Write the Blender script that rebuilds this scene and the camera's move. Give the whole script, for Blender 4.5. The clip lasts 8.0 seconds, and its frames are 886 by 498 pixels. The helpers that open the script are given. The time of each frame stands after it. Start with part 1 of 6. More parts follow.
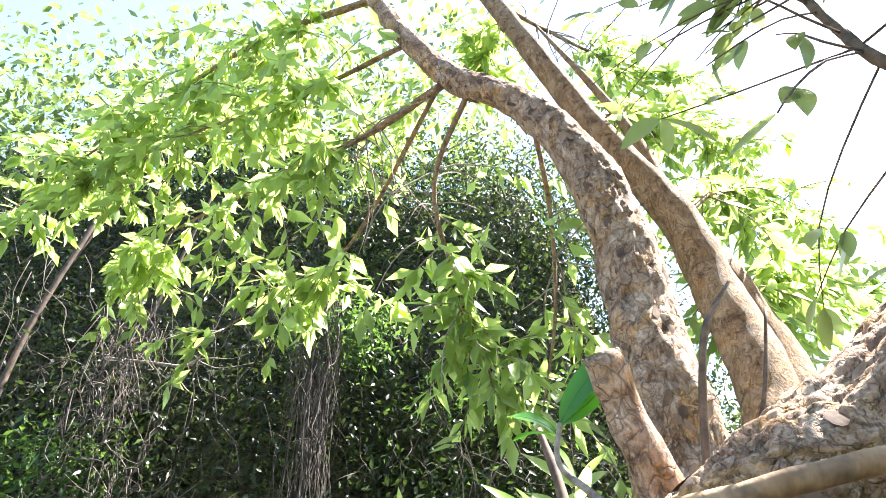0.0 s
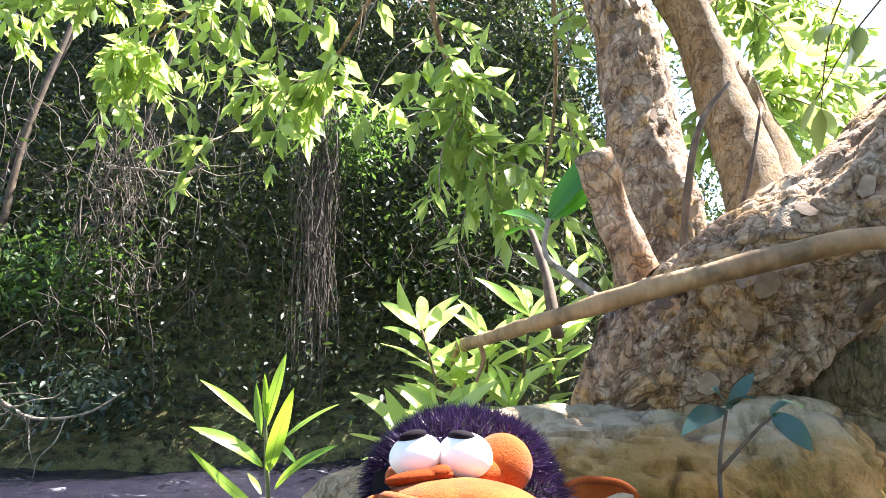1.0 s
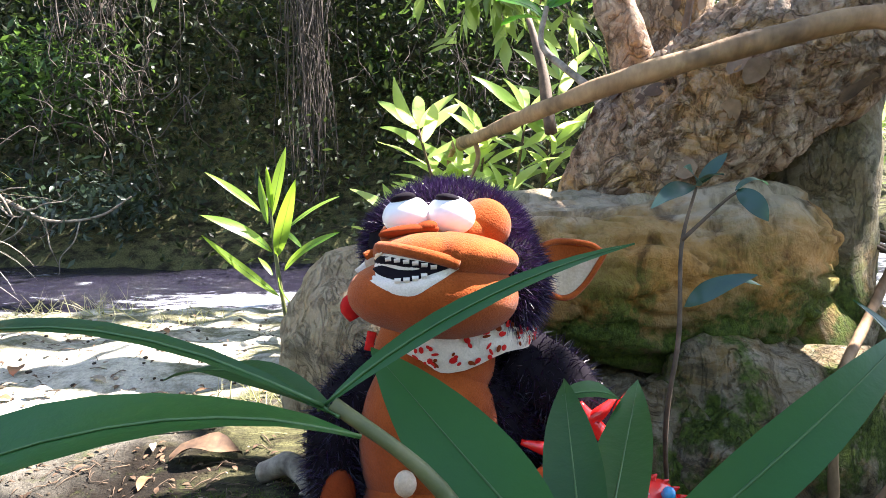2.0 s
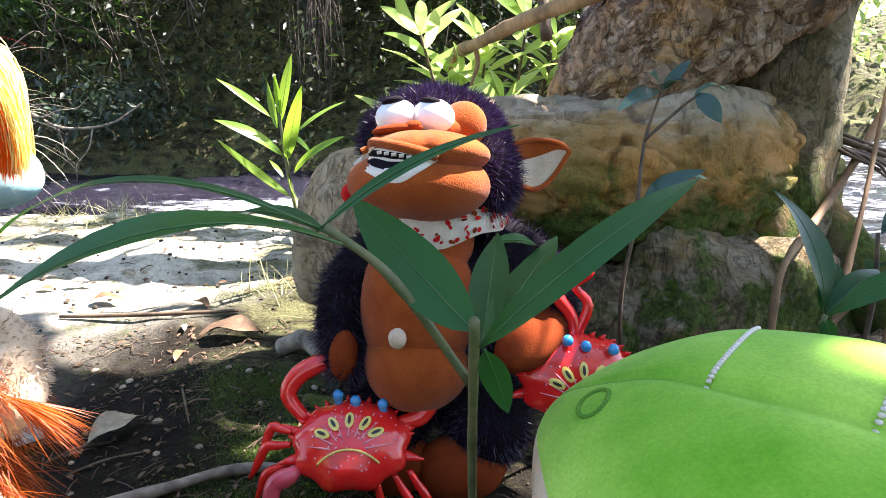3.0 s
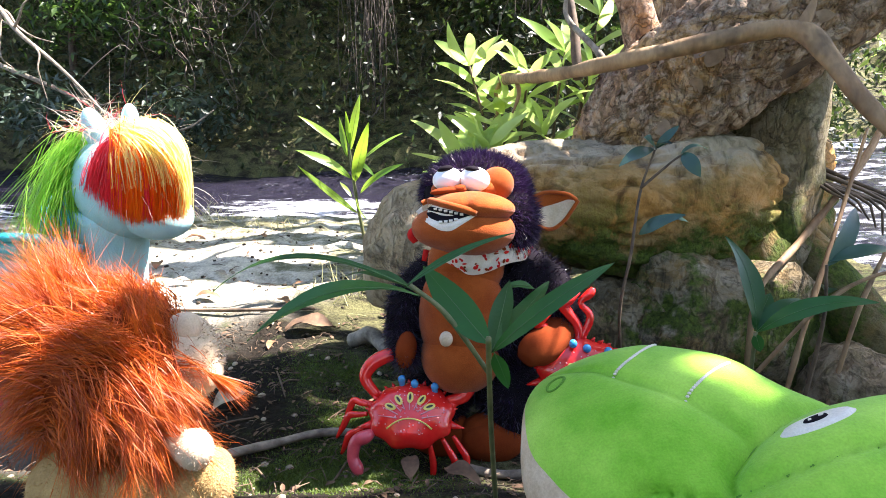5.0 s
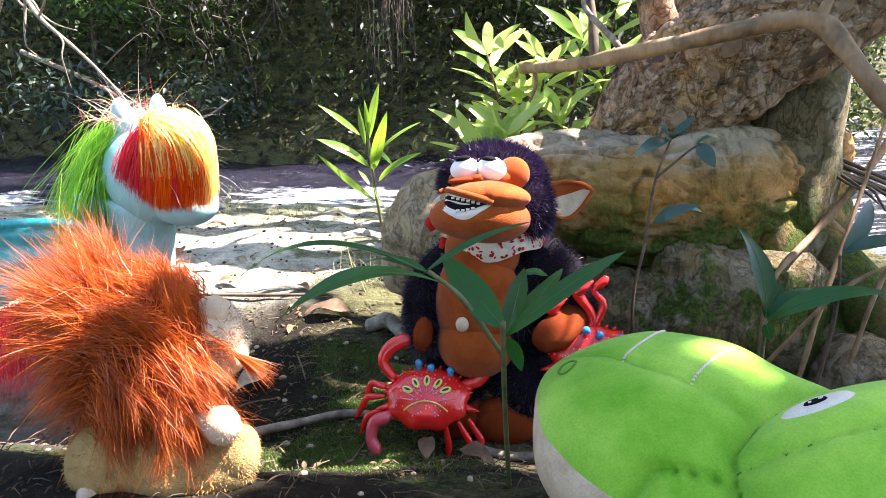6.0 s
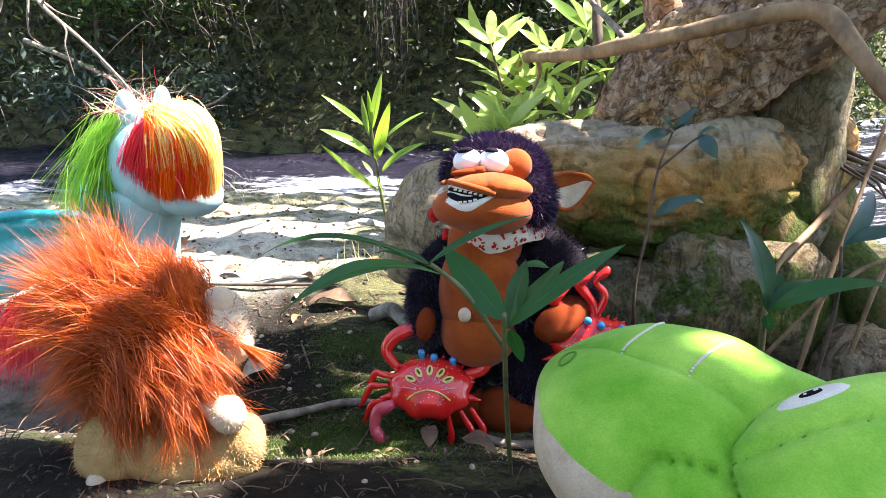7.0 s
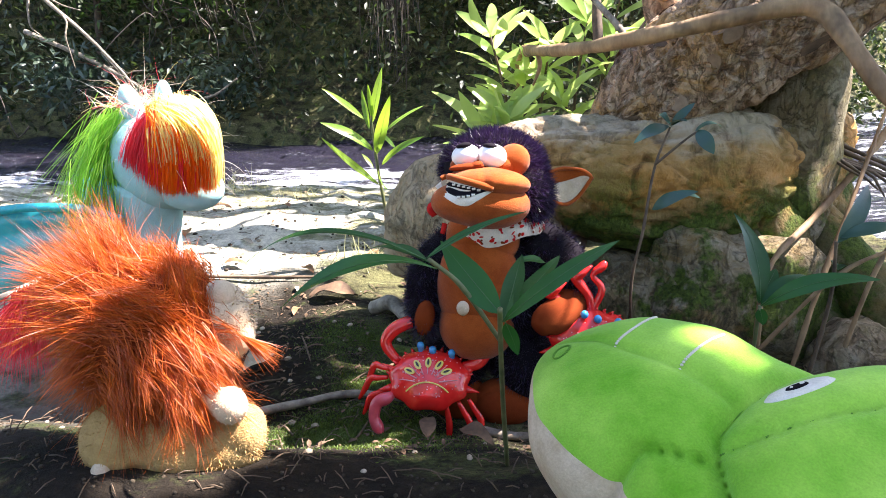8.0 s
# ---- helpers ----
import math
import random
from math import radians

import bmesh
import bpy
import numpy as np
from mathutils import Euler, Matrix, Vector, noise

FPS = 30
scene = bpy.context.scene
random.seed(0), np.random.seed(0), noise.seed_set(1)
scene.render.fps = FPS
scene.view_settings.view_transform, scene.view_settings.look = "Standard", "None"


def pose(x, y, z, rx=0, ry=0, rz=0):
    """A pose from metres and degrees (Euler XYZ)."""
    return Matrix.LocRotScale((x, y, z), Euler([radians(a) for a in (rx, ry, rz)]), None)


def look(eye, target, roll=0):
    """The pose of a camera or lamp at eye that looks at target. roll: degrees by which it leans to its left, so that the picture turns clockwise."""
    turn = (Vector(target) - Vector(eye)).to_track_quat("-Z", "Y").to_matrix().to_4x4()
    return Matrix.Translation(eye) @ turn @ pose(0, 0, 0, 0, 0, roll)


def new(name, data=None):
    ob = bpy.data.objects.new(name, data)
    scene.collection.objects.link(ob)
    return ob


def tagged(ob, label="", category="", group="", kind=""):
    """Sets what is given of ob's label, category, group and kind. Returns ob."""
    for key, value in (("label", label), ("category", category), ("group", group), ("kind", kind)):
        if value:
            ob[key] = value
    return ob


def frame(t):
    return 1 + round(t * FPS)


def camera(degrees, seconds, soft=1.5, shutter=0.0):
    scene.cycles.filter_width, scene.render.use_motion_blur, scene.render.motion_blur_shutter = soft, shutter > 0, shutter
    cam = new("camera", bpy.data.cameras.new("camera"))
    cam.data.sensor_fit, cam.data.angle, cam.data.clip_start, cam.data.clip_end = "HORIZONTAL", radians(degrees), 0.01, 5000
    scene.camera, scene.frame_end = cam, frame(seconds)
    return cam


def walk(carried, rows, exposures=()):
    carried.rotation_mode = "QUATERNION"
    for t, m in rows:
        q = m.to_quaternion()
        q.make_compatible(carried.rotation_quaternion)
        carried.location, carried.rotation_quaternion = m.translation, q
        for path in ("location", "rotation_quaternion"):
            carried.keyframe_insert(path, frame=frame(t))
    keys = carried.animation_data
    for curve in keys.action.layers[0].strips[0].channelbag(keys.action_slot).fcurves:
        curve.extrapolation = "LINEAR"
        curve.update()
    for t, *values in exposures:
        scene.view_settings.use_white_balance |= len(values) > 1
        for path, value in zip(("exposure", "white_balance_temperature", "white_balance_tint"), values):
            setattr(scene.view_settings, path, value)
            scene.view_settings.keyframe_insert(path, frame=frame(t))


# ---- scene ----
cam = camera(72.1, 8.0, soft=0.9)
PATH = [
    (0, (0.01, 0.02, 0.489), (-0.015, 1.791, 1.419), -0.7),
    (0.5, (0.014, 0.023, 0.482), (-0.017, 1.915, 1.128), -0.7),
    (1, (0.017, 0.008, 0.468), (-0.017, 1.977, 0.815), -0.7),
    (1.5, (0.021, -0.003, 0.453), (-0.018, 1.996, 0.493), -0.8),
    (2, (0.026, -0.02, 0.439), (-0.015, 1.962, 0.174), -0.6),
    (2.2, (0.028, -0.03, 0.433), (-0.013, 1.932, 0.044), -0.7),
    (3.3, (0.054, -0.144, 0.448), (-0.041, 1.774, -0.111), -0.7),
    (3.5, (0.054, -0.171, 0.459), (-0.053, 1.746, -0.103), -0.8),
    (4, (0.056, -0.221, 0.486), (-0.098, 1.693, -0.074), -0.8),
    (4.5, (0.067, -0.258, 0.52), (-0.129, 1.65, -0.045), -1.0),
    (6, (0.071, -0.301, 0.538), (-0.213, 1.581, -0.076), -1.2),
    (6.5, (0.071, -0.303, 0.54), (-0.221, 1.571, -0.094), -1.2),
    (7, (0.073, -0.305, 0.543), (-0.222, 1.563, -0.107), -1.3),
    (7.5, (0.073, -0.309, 0.546), (-0.223, 1.554, -0.117), -1.2),
    (8, (0.077, -0.312, 0.548), (-0.22, 1.547, -0.126), -1.2),
]
walk(cam, [(t, look(eye, target, roll)) for t, eye, target, roll in PATH],
     [(0, 3.2, 6300, 12), (1.0, 3.02, 6350, 13), (2.0, 2.87, 6350, 16), (3.5, 2.8, 6400, 16), (8.0, 2.78, 6420, 17)])

# ---- light ----
TO_SUN = Vector((0.50, 0.22, 0.83)).normalized()
world = bpy.data.worlds.new("sky")
scene.world = world
world.use_nodes = True
wn = world.node_tree.nodes
sky = wn.new("ShaderNodeTexSky")
sky.sky_type = "NISHITA"
sky.sun_disc = False
sky.sun_elevation = math.asin(TO_SUN.z)
sky.sun_rotation = math.atan2(TO_SUN.x, TO_SUN.y)
world.node_tree.links.new(sky.outputs[0], wn["Background"].inputs[0])
wn["Background"].inputs[1].default_value = 0.084
sun = new("sun", bpy.data.lights.new("sun", "SUN"))
sun.data.energy = 5.0
sun.data.angle = radians(0.5)
sun.data.color = (1.0, 0.95, 0.86)
sun.matrix_world = look(TO_SUN * 30, (0, 0, 0))


# ---- materials ----
def ramp(nt, fac, stops):
    r = nt.nodes.new("ShaderNodeValToRGB")
    els = r.color_ramp.elements
    while len(els) < len(stops):
        els.new(0.5)
    for e, (p, c) in zip(els, stops):
        e.position, e.color = p, (*c, 1)
    nt.links.new(fac, r.inputs[0])
    return r.outputs[0]


def noise_tex(nt, coord, scale, detail=5, rough=0.6, stretch=(1, 1, 1), distort=0.0):
    m = nt.nodes.new("ShaderNodeMapping")
    m.inputs["Scale"].default_value = stretch
    nt.links.new(coord, m.inputs["Vector"])
    n = nt.nodes.new("ShaderNodeTexNoise")
    n.inputs["Scale"].default_value, n.inputs["Detail"].default_value = scale, detail
    n.inputs["Roughness"].default_value, n.inputs["Distortion"].default_value = rough, distort
    nt.links.new(m.outputs[0], n.inputs["Vector"])
    return n.outputs["Fac"]


def mixed(nt, fac, a, b, how="MIX"):
    m = nt.nodes.new("ShaderNodeMix")
    m.data_type, m.blend_type = "RGBA", how
    for socket, v in ((m.inputs["Factor"], fac), (m.inputs["A"], a), (m.inputs["B"], b)):
        if isinstance(v, bpy.types.NodeSocket):
            nt.links.new(v, socket)
        else:
            socket.default_value = (*v, 1) if isinstance(v, tuple) else v
    return m.outputs["Result"]


def maths(nt, op, a, b=0.0, clamp=False):
    m = nt.nodes.new("ShaderNodeMath")
    m.operation, m.use_clamp = op, clamp
    for socket, v in zip(m.inputs, (a, b)):
        if isinstance(v, bpy.types.NodeSocket):
            nt.links.new(v, socket)
        else:
            socket.default_value = v
    return m.outputs[0]


def bumped(nt, bsdf, height, strength, distance):
    b = nt.nodes.new("ShaderNodeBump")
    b.inputs["Strength"].default_value, b.inputs["Distance"].default_value = strength, distance
    nt.links.new(height, b.inputs["Height"])
    nt.links.new(b.outputs[0], bsdf.inputs["Normal"])


def blank(name):
    m = bpy.data.materials.new(name)
    m.use_nodes = True
    nt = m.node_tree
    coord = nt.nodes.new("ShaderNodeTexCoord").outputs["Object"]
    return m, nt, nt.nodes["Principled BSDF"], coord


def plain(name, c1, c2, scale=40, rough=0.7, bump=0.2, bscale=300, depth=0.001, stretch=(1, 1, 1), sheen=0.0, coat=0.0, c3=None, spec=0.5, grain=0.25):
    m, nt, b, co = blank(name)
    big = noise_tex(nt, co, scale, stretch=stretch)
    fine = noise_tex(nt, co, bscale, 6, stretch=stretch)
    col = ramp(nt, big, [(0.32, c1), (0.68, c2)])
    if c3:
        col = mixed(nt, ramp(nt, noise_tex(nt, co, scale * 0.4, 4), [(0.55, (0, 0, 0)), (0.7, (1, 1, 1))]), col, c3)
    col = mixed(nt, grain, col, ramp(nt, fine, [(0.3, (0.25, 0.25, 0.25)), (0.7, (1, 1, 1))]), "MULTIPLY")
    nt.links.new(col, b.inputs["Base Color"])
    b.inputs["Roughness"].default_value = rough
    b.inputs["Sheen Weight"].default_value = sheen
    b.inputs["Coat Weight"].default_value = coat
    b.inputs["Specular IOR Level"].default_value = spec
    bumped(nt, b, fine, bump, depth)
    return m


def leafy(name, dark, light, trans=0.4, rough=0.35, each="island", glow=(0.35, 0.5, 0.05), spec=0.5):
    m, nt, b, co = blank(name)
    if each == "island":
        rnd = nt.nodes.new("ShaderNodeNewGeometry").outputs["Random Per Island"]
    else:
        rnd = nt.nodes.new("ShaderNodeObjectInfo").outputs["Random"]
    n = noise_tex(nt, co, 60, 4)
    f = maths(nt, "ADD", maths(nt, "MULTIPLY", rnd, 0.7), maths(nt, "MULTIPLY", n, 0.4))
    col = ramp(nt, f, [(0.15, dark), (0.9, light)])
    nt.links.new(col, b.inputs["Base Color"])
    b.inputs["Roughness"].default_value = rough
    b.inputs["Specular IOR Level"].default_value = spec
    bumped(nt, b, noise_tex(nt, co, 220, 4), 0.25, 0.001)
    tr = nt.nodes.new("ShaderNodeBsdfTranslucent")
    nt.links.new(mixed(nt, 0.75, col, glow), tr.inputs["Color"])
    mx = nt.nodes.new("ShaderNodeMixShader")
    mx.inputs[0].default_value = trans
    nt.links.new(b.outputs[0], mx.inputs[1])
    nt.links.new(tr.outputs[0], mx.inputs[2])
    nt.links.new(mx.outputs[0], nt.nodes["Material Output"].inputs[0])
    return m


def hairy(name, c1, c2, rough=0.45, trans=0.3, sheen=0.3, tip=None):
    m, nt, b, co = blank(name)
    rnd = nt.nodes.new("ShaderNodeNewGeometry").outputs["Random Per Island"]
    col = ramp(nt, maths(nt, "ADD", maths(nt, "MULTIPLY", rnd, 0.6), maths(nt, "MULTIPLY", noise_tex(nt, co, 35, 3), 0.5)), [(0.2, c1), (0.85, c2)])
    nt.links.new(col, b.inputs["Base Color"])
    b.inputs["Roughness"].default_value = rough
    b.inputs["Sheen Weight"].default_value = sheen
    tr = nt.nodes.new("ShaderNodeBsdfTranslucent")
    nt.links.new(mixed(nt, 0.5, col, tip or c2), tr.inputs["Color"])
    mx = nt.nodes.new("ShaderNodeMixShader")
    mx.inputs[0].default_value = trans
    nt.links.new(b.outputs[0], mx.inputs[1])
    nt.links.new(tr.outputs[0], mx.inputs[2])
    nt.links.new(mx.outputs[0], nt.nodes["Material Output"].inputs[0])
    return m


def bark_material(name, dark, mid, pale, ochre, moss_amount=0.0, moss_z=0.2, layered=False, plate=0.0):
    m, nt, b, co = blank(name)
    n1 = noise_tex(nt, co, 9, 6, 0.65, (1, 1, 1.6), 0.6)
    n2 = noise_tex(nt, co, 20, 9, 0.62, (1.3, 1.3, 0.6), 0.7)
    n3 = noise_tex(nt, co, 160, 6, 0.7)
    ridge = maths(nt, "ABSOLUTE", maths(nt, "SUBTRACT", noise_tex(nt, co, 26, 6, 0.6, (1.3, 1.0, 0.7), 1.4), 0.5))
    crack = ramp(nt, ridge, [(0.0, (0.1, 0.08, 0.06)), (0.03, (1, 1, 1))])
    col = ramp(nt, n2, [(0.3, dark), (0.5, mid), (0.78, pale)])
    col = mixed(nt, ramp(nt, n1, [(0.5, (0, 0, 0)), (0.62, (0.8, 0.8, 0.8))]), col, ochre)
    col = mixed(nt, ramp(nt, noise_tex(nt, co, 14, 5, 0.6), [(0.6, (0, 0, 0)), (0.68, (0.7, 0.7, 0.7))]), col, pale)
    col = mixed(nt, 0.0 if layered else 0.12, col, crack, "MULTIPLY")
    col = mixed(nt, 0.45, col, ramp(nt, n3, [(0.3, (0.3, 0.28, 0.25)), (0.65, (1, 1, 1))]), "MULTIPLY")
    worn = ramp(nt, noise_tex(nt, co, 16, 8, 0.72, (1, 1, 1), 0.9), [(0.50, (0, 0, 0)), (0.56, (1, 1, 1))])
    col = mixed(nt, maths(nt, "MULTIPLY", worn, 0.22 if layered else 0.34), col, ramp(nt, n3, [(0.3, tuple(0.75 * c for c in pale)), (0.7, pale)]))
    rot = ramp(nt, noise_tex(nt, co, 13, 8, 0.75, (0.8, 1, 1.3), 1.2), [(0.38, (1, 1, 1)), (0.45, (0, 0, 0))])
    col = mixed(nt, maths(nt, "MULTIPLY", rot, 0.75), col, tuple(0.7 * c for c in dark))
    if plate:
        warp = nt.nodes.new("ShaderNodeTexNoise")
        warp.inputs["Scale"].default_value, warp.inputs["Detail"].default_value = 12, 4
        nt.links.new(co, warp.inputs["Vector"])
        where = nt.nodes.new("ShaderNodeVectorMath")
        where.operation = "MULTIPLY_ADD"
        nt.links.new(warp.outputs["Color"], where.inputs[0])
        where.inputs[1].default_value = (0.16, 0.16, 0.16)
        nt.links.new(co, where.inputs[2])
        cell = nt.nodes.new("ShaderNodeTexVoronoi")
        cell.feature = "DISTANCE_TO_EDGE"
        cell.inputs["Scale"].default_value = 17
        nt.links.new(where.outputs[0], cell.inputs["Vector"])
        split = ramp(nt, cell.outputs["Distance"], [(0.0, (0.16, 0.12, 0.1)), (0.035, (0.7, 0.67, 0.64)), (0.16, (1, 1, 1))])
        col = mixed(nt, plate, col, split, "MULTIPLY")
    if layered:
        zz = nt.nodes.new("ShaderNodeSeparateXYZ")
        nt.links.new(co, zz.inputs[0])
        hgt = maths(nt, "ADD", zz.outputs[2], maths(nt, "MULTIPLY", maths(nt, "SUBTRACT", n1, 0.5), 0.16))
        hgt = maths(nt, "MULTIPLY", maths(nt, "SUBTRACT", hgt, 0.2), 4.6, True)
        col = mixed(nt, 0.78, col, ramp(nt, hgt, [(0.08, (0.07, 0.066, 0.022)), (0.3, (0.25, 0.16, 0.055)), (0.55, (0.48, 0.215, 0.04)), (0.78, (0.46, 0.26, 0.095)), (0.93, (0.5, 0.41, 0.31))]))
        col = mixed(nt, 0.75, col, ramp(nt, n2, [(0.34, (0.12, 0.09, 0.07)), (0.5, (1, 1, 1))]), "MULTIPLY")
    if moss_amount:
        patch = ramp(nt, noise_tex(nt, co, 11, 5, 0.7), [(0.45, (0, 0, 0)), (0.56, (1, 1, 1))])
        z = nt.nodes.new("ShaderNodeSeparateXYZ")
        nt.links.new(co, z.inputs[0])
        low = maths(nt, "MULTIPLY", maths(nt, "SUBTRACT", moss_z, z.outputs[2]), 9.0, True)
        fac = maths(nt, "MULTIPLY", maths(nt, "MULTIPLY", patch, maths(nt, "ADD", low, 0.25)), moss_amount, True)
        col = mixed(nt, fac, col, ramp(nt, n3, [(0.3, (0.016, 0.028, 0.004)), (0.7, (0.11, 0.15, 0.02))]))
    nt.links.new(col, b.inputs["Base Color"])
    b.inputs["Roughness"].default_value = 0.88
    b.inputs["Specular IOR Level"].default_value = 0.25
    h = maths(nt, "ADD", maths(nt, "MULTIPLY", n2, 1.0), maths(nt, "ADD", maths(nt, "MULTIPLY", n3, 0.35), maths(nt, "MULTIPLY", crack, 0.05 if layered else 0.3)))
    if plate:
        h = maths(nt, "ADD", h, maths(nt, "MULTIPLY", split, 1.1 * plate))
    bumped(nt, b, h, 1.0, 0.012)
    return m


def ground_material():
    m, nt, b, co = blank("ground")
    s = nt.nodes.new("ShaderNodeSeparateXYZ")
    nt.links.new(co, s.inputs[0])
    big = noise_tex(nt, co, 3.5, 5, 0.6)
    mid = noise_tex(nt, co, 22, 6, 0.65)
    fine = noise_tex(nt, co, 140, 6, 0.7)
    # sand is paled for the sunlit slab, soil darkened for the shaded near ground
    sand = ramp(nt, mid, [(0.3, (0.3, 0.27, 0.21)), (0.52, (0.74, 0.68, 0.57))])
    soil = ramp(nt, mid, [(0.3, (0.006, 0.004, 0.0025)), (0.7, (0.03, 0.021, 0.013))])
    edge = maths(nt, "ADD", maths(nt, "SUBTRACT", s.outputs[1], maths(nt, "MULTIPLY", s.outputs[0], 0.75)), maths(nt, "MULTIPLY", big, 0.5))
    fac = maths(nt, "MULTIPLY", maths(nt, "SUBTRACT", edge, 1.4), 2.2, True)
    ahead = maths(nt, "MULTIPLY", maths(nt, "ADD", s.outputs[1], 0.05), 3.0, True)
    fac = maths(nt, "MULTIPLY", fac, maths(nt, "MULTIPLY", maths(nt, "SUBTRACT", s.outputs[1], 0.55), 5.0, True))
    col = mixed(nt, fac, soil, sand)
    # paler strip on the left: sunlit tan soil painted in
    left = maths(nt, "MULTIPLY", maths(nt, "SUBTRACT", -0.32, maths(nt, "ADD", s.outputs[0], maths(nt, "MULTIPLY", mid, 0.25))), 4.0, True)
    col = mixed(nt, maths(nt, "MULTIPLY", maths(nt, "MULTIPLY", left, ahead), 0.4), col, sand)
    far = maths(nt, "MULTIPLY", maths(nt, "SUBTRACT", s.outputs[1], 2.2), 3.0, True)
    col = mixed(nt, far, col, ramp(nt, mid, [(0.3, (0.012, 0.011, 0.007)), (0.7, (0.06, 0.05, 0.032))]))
    moss = ramp(nt, maths(nt, "ADD", noise_tex(nt, co, 6, 6, 0.7), maths(nt, "MULTIPLY", fine, 0.08)), [(0.58, (0, 0, 0)), (0.66, (1, 1, 1))])
    col = mixed(nt, maths(nt, "MULTIPLY", moss, 0.75), col, ramp(nt, fine, [(0.3, (0.015, 0.024, 0.006)), (0.7, (0.09, 0.11, 0.03))]))
    col = mixed(nt, 0.5, col, ramp(nt, fine, [(0.33, (0.25, 0.23, 0.2)), (0.6, (1, 1, 1))]), "MULTIPLY")
    # olive moss and silt, with painted shade, towards the water's edge and the tree
    near_tree = maths(nt, "MULTIPLY", maths(nt, "ADD", s.outputs[0], 0.62), 1.6, True)
    shore = maths(nt, "MULTIPLY", maths(nt, "SUBTRACT", maths(nt, "ADD", maths(nt, "ADD", s.outputs[1], near_tree), maths(nt, "MULTIPLY", mid, 0.5)), 1.38), 3.0, True)
    moss_and_shade = ramp(nt, noise_tex(nt, co, 13, 6, 0.7, (0.6, 1.6, 1)), [(0.42, (0, 0, 0)), (0.56, (1, 1, 1))])
    col = mixed(nt, maths(nt, "MULTIPLY", maths(nt, "MULTIPLY", shore, moss_and_shade), 0.85), col, ramp(nt, fine, [(0.3, (0.05, 0.05, 0.02)), (0.7, (0.2, 0.19, 0.085))]))
    nt.links.new(col, b.inputs["Base Color"])
    b.inputs["Roughness"].default_value = 0.92
    b.inputs["Specular IOR Level"].default_value = 0.2
    bumped(nt, b, maths(nt, "ADD", fine, maths(nt, "MULTIPLY", mid, 1.5)), 0.9, 0.012)
    return m


def water_material():
    m, nt, b, co = blank("water")
    n = noise_tex(nt, co, 3.2, 8, 0.68, (0.45, 1.9, 1), 1.4)
    fine = noise_tex(nt, co, 26, 6, 0.7, (0.5, 1.4, 1), 0.6)
    s = nt.nodes.new("ShaderNodeSeparateXYZ")
    nt.links.new(co, s.inputs[0])
    # broken water: one tongue of rapids below the sapling, one at the upstream bend
    def bump_at(axis, centre, width):
        d = maths(nt, "DIVIDE", maths(nt, "SUBTRACT", s.outputs[axis], centre), width)
        return maths(nt, "SUBTRACT", 1.0, maths(nt, "MULTIPLY", d, d), True)
    rapids = maths(nt, "MULTIPLY", bump_at(0, -0.85, 0.75), bump_at(1, 2.35, 0.65))
    bend = maths(nt, "MULTIPLY", bump_at(0, -2.6, 0.9), bump_at(1, 2.1, 0.6))
    # whitening on the right stands for sun glare on the water
    right = maths(nt, "MULTIPLY", maths(nt, "MULTIPLY", maths(nt, "SUBTRACT", s.outputs[0], 0.7), 2.0, True), 0.5)
    foam_and_glare = maths(nt, "MAXIMUM", maths(nt, "MAXIMUM", rapids, bend), right)
    level = maths(nt, "ADD", maths(nt, "ADD", maths(nt, "MULTIPLY", n, 0.7), maths(nt, "MULTIPLY", fine, 0.35)), maths(nt, "MULTIPLY", foam_and_glare, 0.18))
    f = ramp(nt, level, [(0.62, (0, 0, 0)), (0.74, (1, 1, 1))])
    nt.links.new(mixed(nt, f, (0.016, 0.014, 0.024), (0.74, 0.76, 0.86)), b.inputs["Base Color"])
    nt.links.new(ramp(nt, f, [(0, (0.09, 0.09, 0.09)), (1, (0.6, 0.6, 0.6))]), b.inputs["Roughness"])
    b.inputs["IOR"].default_value = 1.33
    bumped(nt, b, maths(nt, "ADD", n, maths(nt, "MULTIPLY", fine, 0.5)), 1.0, 0.06)
    return m


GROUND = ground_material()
WATER = water_material()
BARK = bark_material("flaky_bark", (0.14, 0.078, 0.05), (0.46, 0.29, 0.185), (0.68, 0.56, 0.45), (0.56, 0.31, 0.11), plate=0.4)
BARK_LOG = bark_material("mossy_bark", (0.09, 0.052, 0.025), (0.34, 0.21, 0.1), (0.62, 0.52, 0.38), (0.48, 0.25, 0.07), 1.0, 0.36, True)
BARK_SMOOTH = bark_material("pale_bark", (0.12, 0.07, 0.035), (0.32, 0.21, 0.12), (0.48, 0.36, 0.24), (0.36, 0.21, 0.09))
ROCK = bark_material("mossy_rock", (0.035, 0.027, 0.014), (0.2, 0.145, 0.075), (0.4, 0.34, 0.25), (0.28, 0.165, 0.05), 1.0, 0.36)
BURL = bark_material("weathered_root", (0.14, 0.095, 0.055), (0.36, 0.26, 0.16), (0.52, 0.42, 0.3), (0.4, 0.27, 0.13), 0.4, 0.12)
STICK = plain("bare_wood", (0.2, 0.105, 0.045), (0.44, 0.28, 0.145), 25, 0.75, 0.5, 130, 0.003, (1, 0.35, 0.35), c3=(0.07, 0.04, 0.022), grain=0.5)
TWIG = plain("twig", (0.045, 0.028, 0.017), (0.17, 0.11, 0.066), 40, 0.8, 0.4, 200)
DARK_BARK = plain("dark_bark", (0.03, 0.02, 0.014), (0.11, 0.075, 0.05), 20, 0.85, 0.5, 120)
TWIG_PALE = plain("dry_twig", (0.1, 0.075, 0.055), (0.36, 0.3, 0.235), 45, 0.8, 0.4, 200)
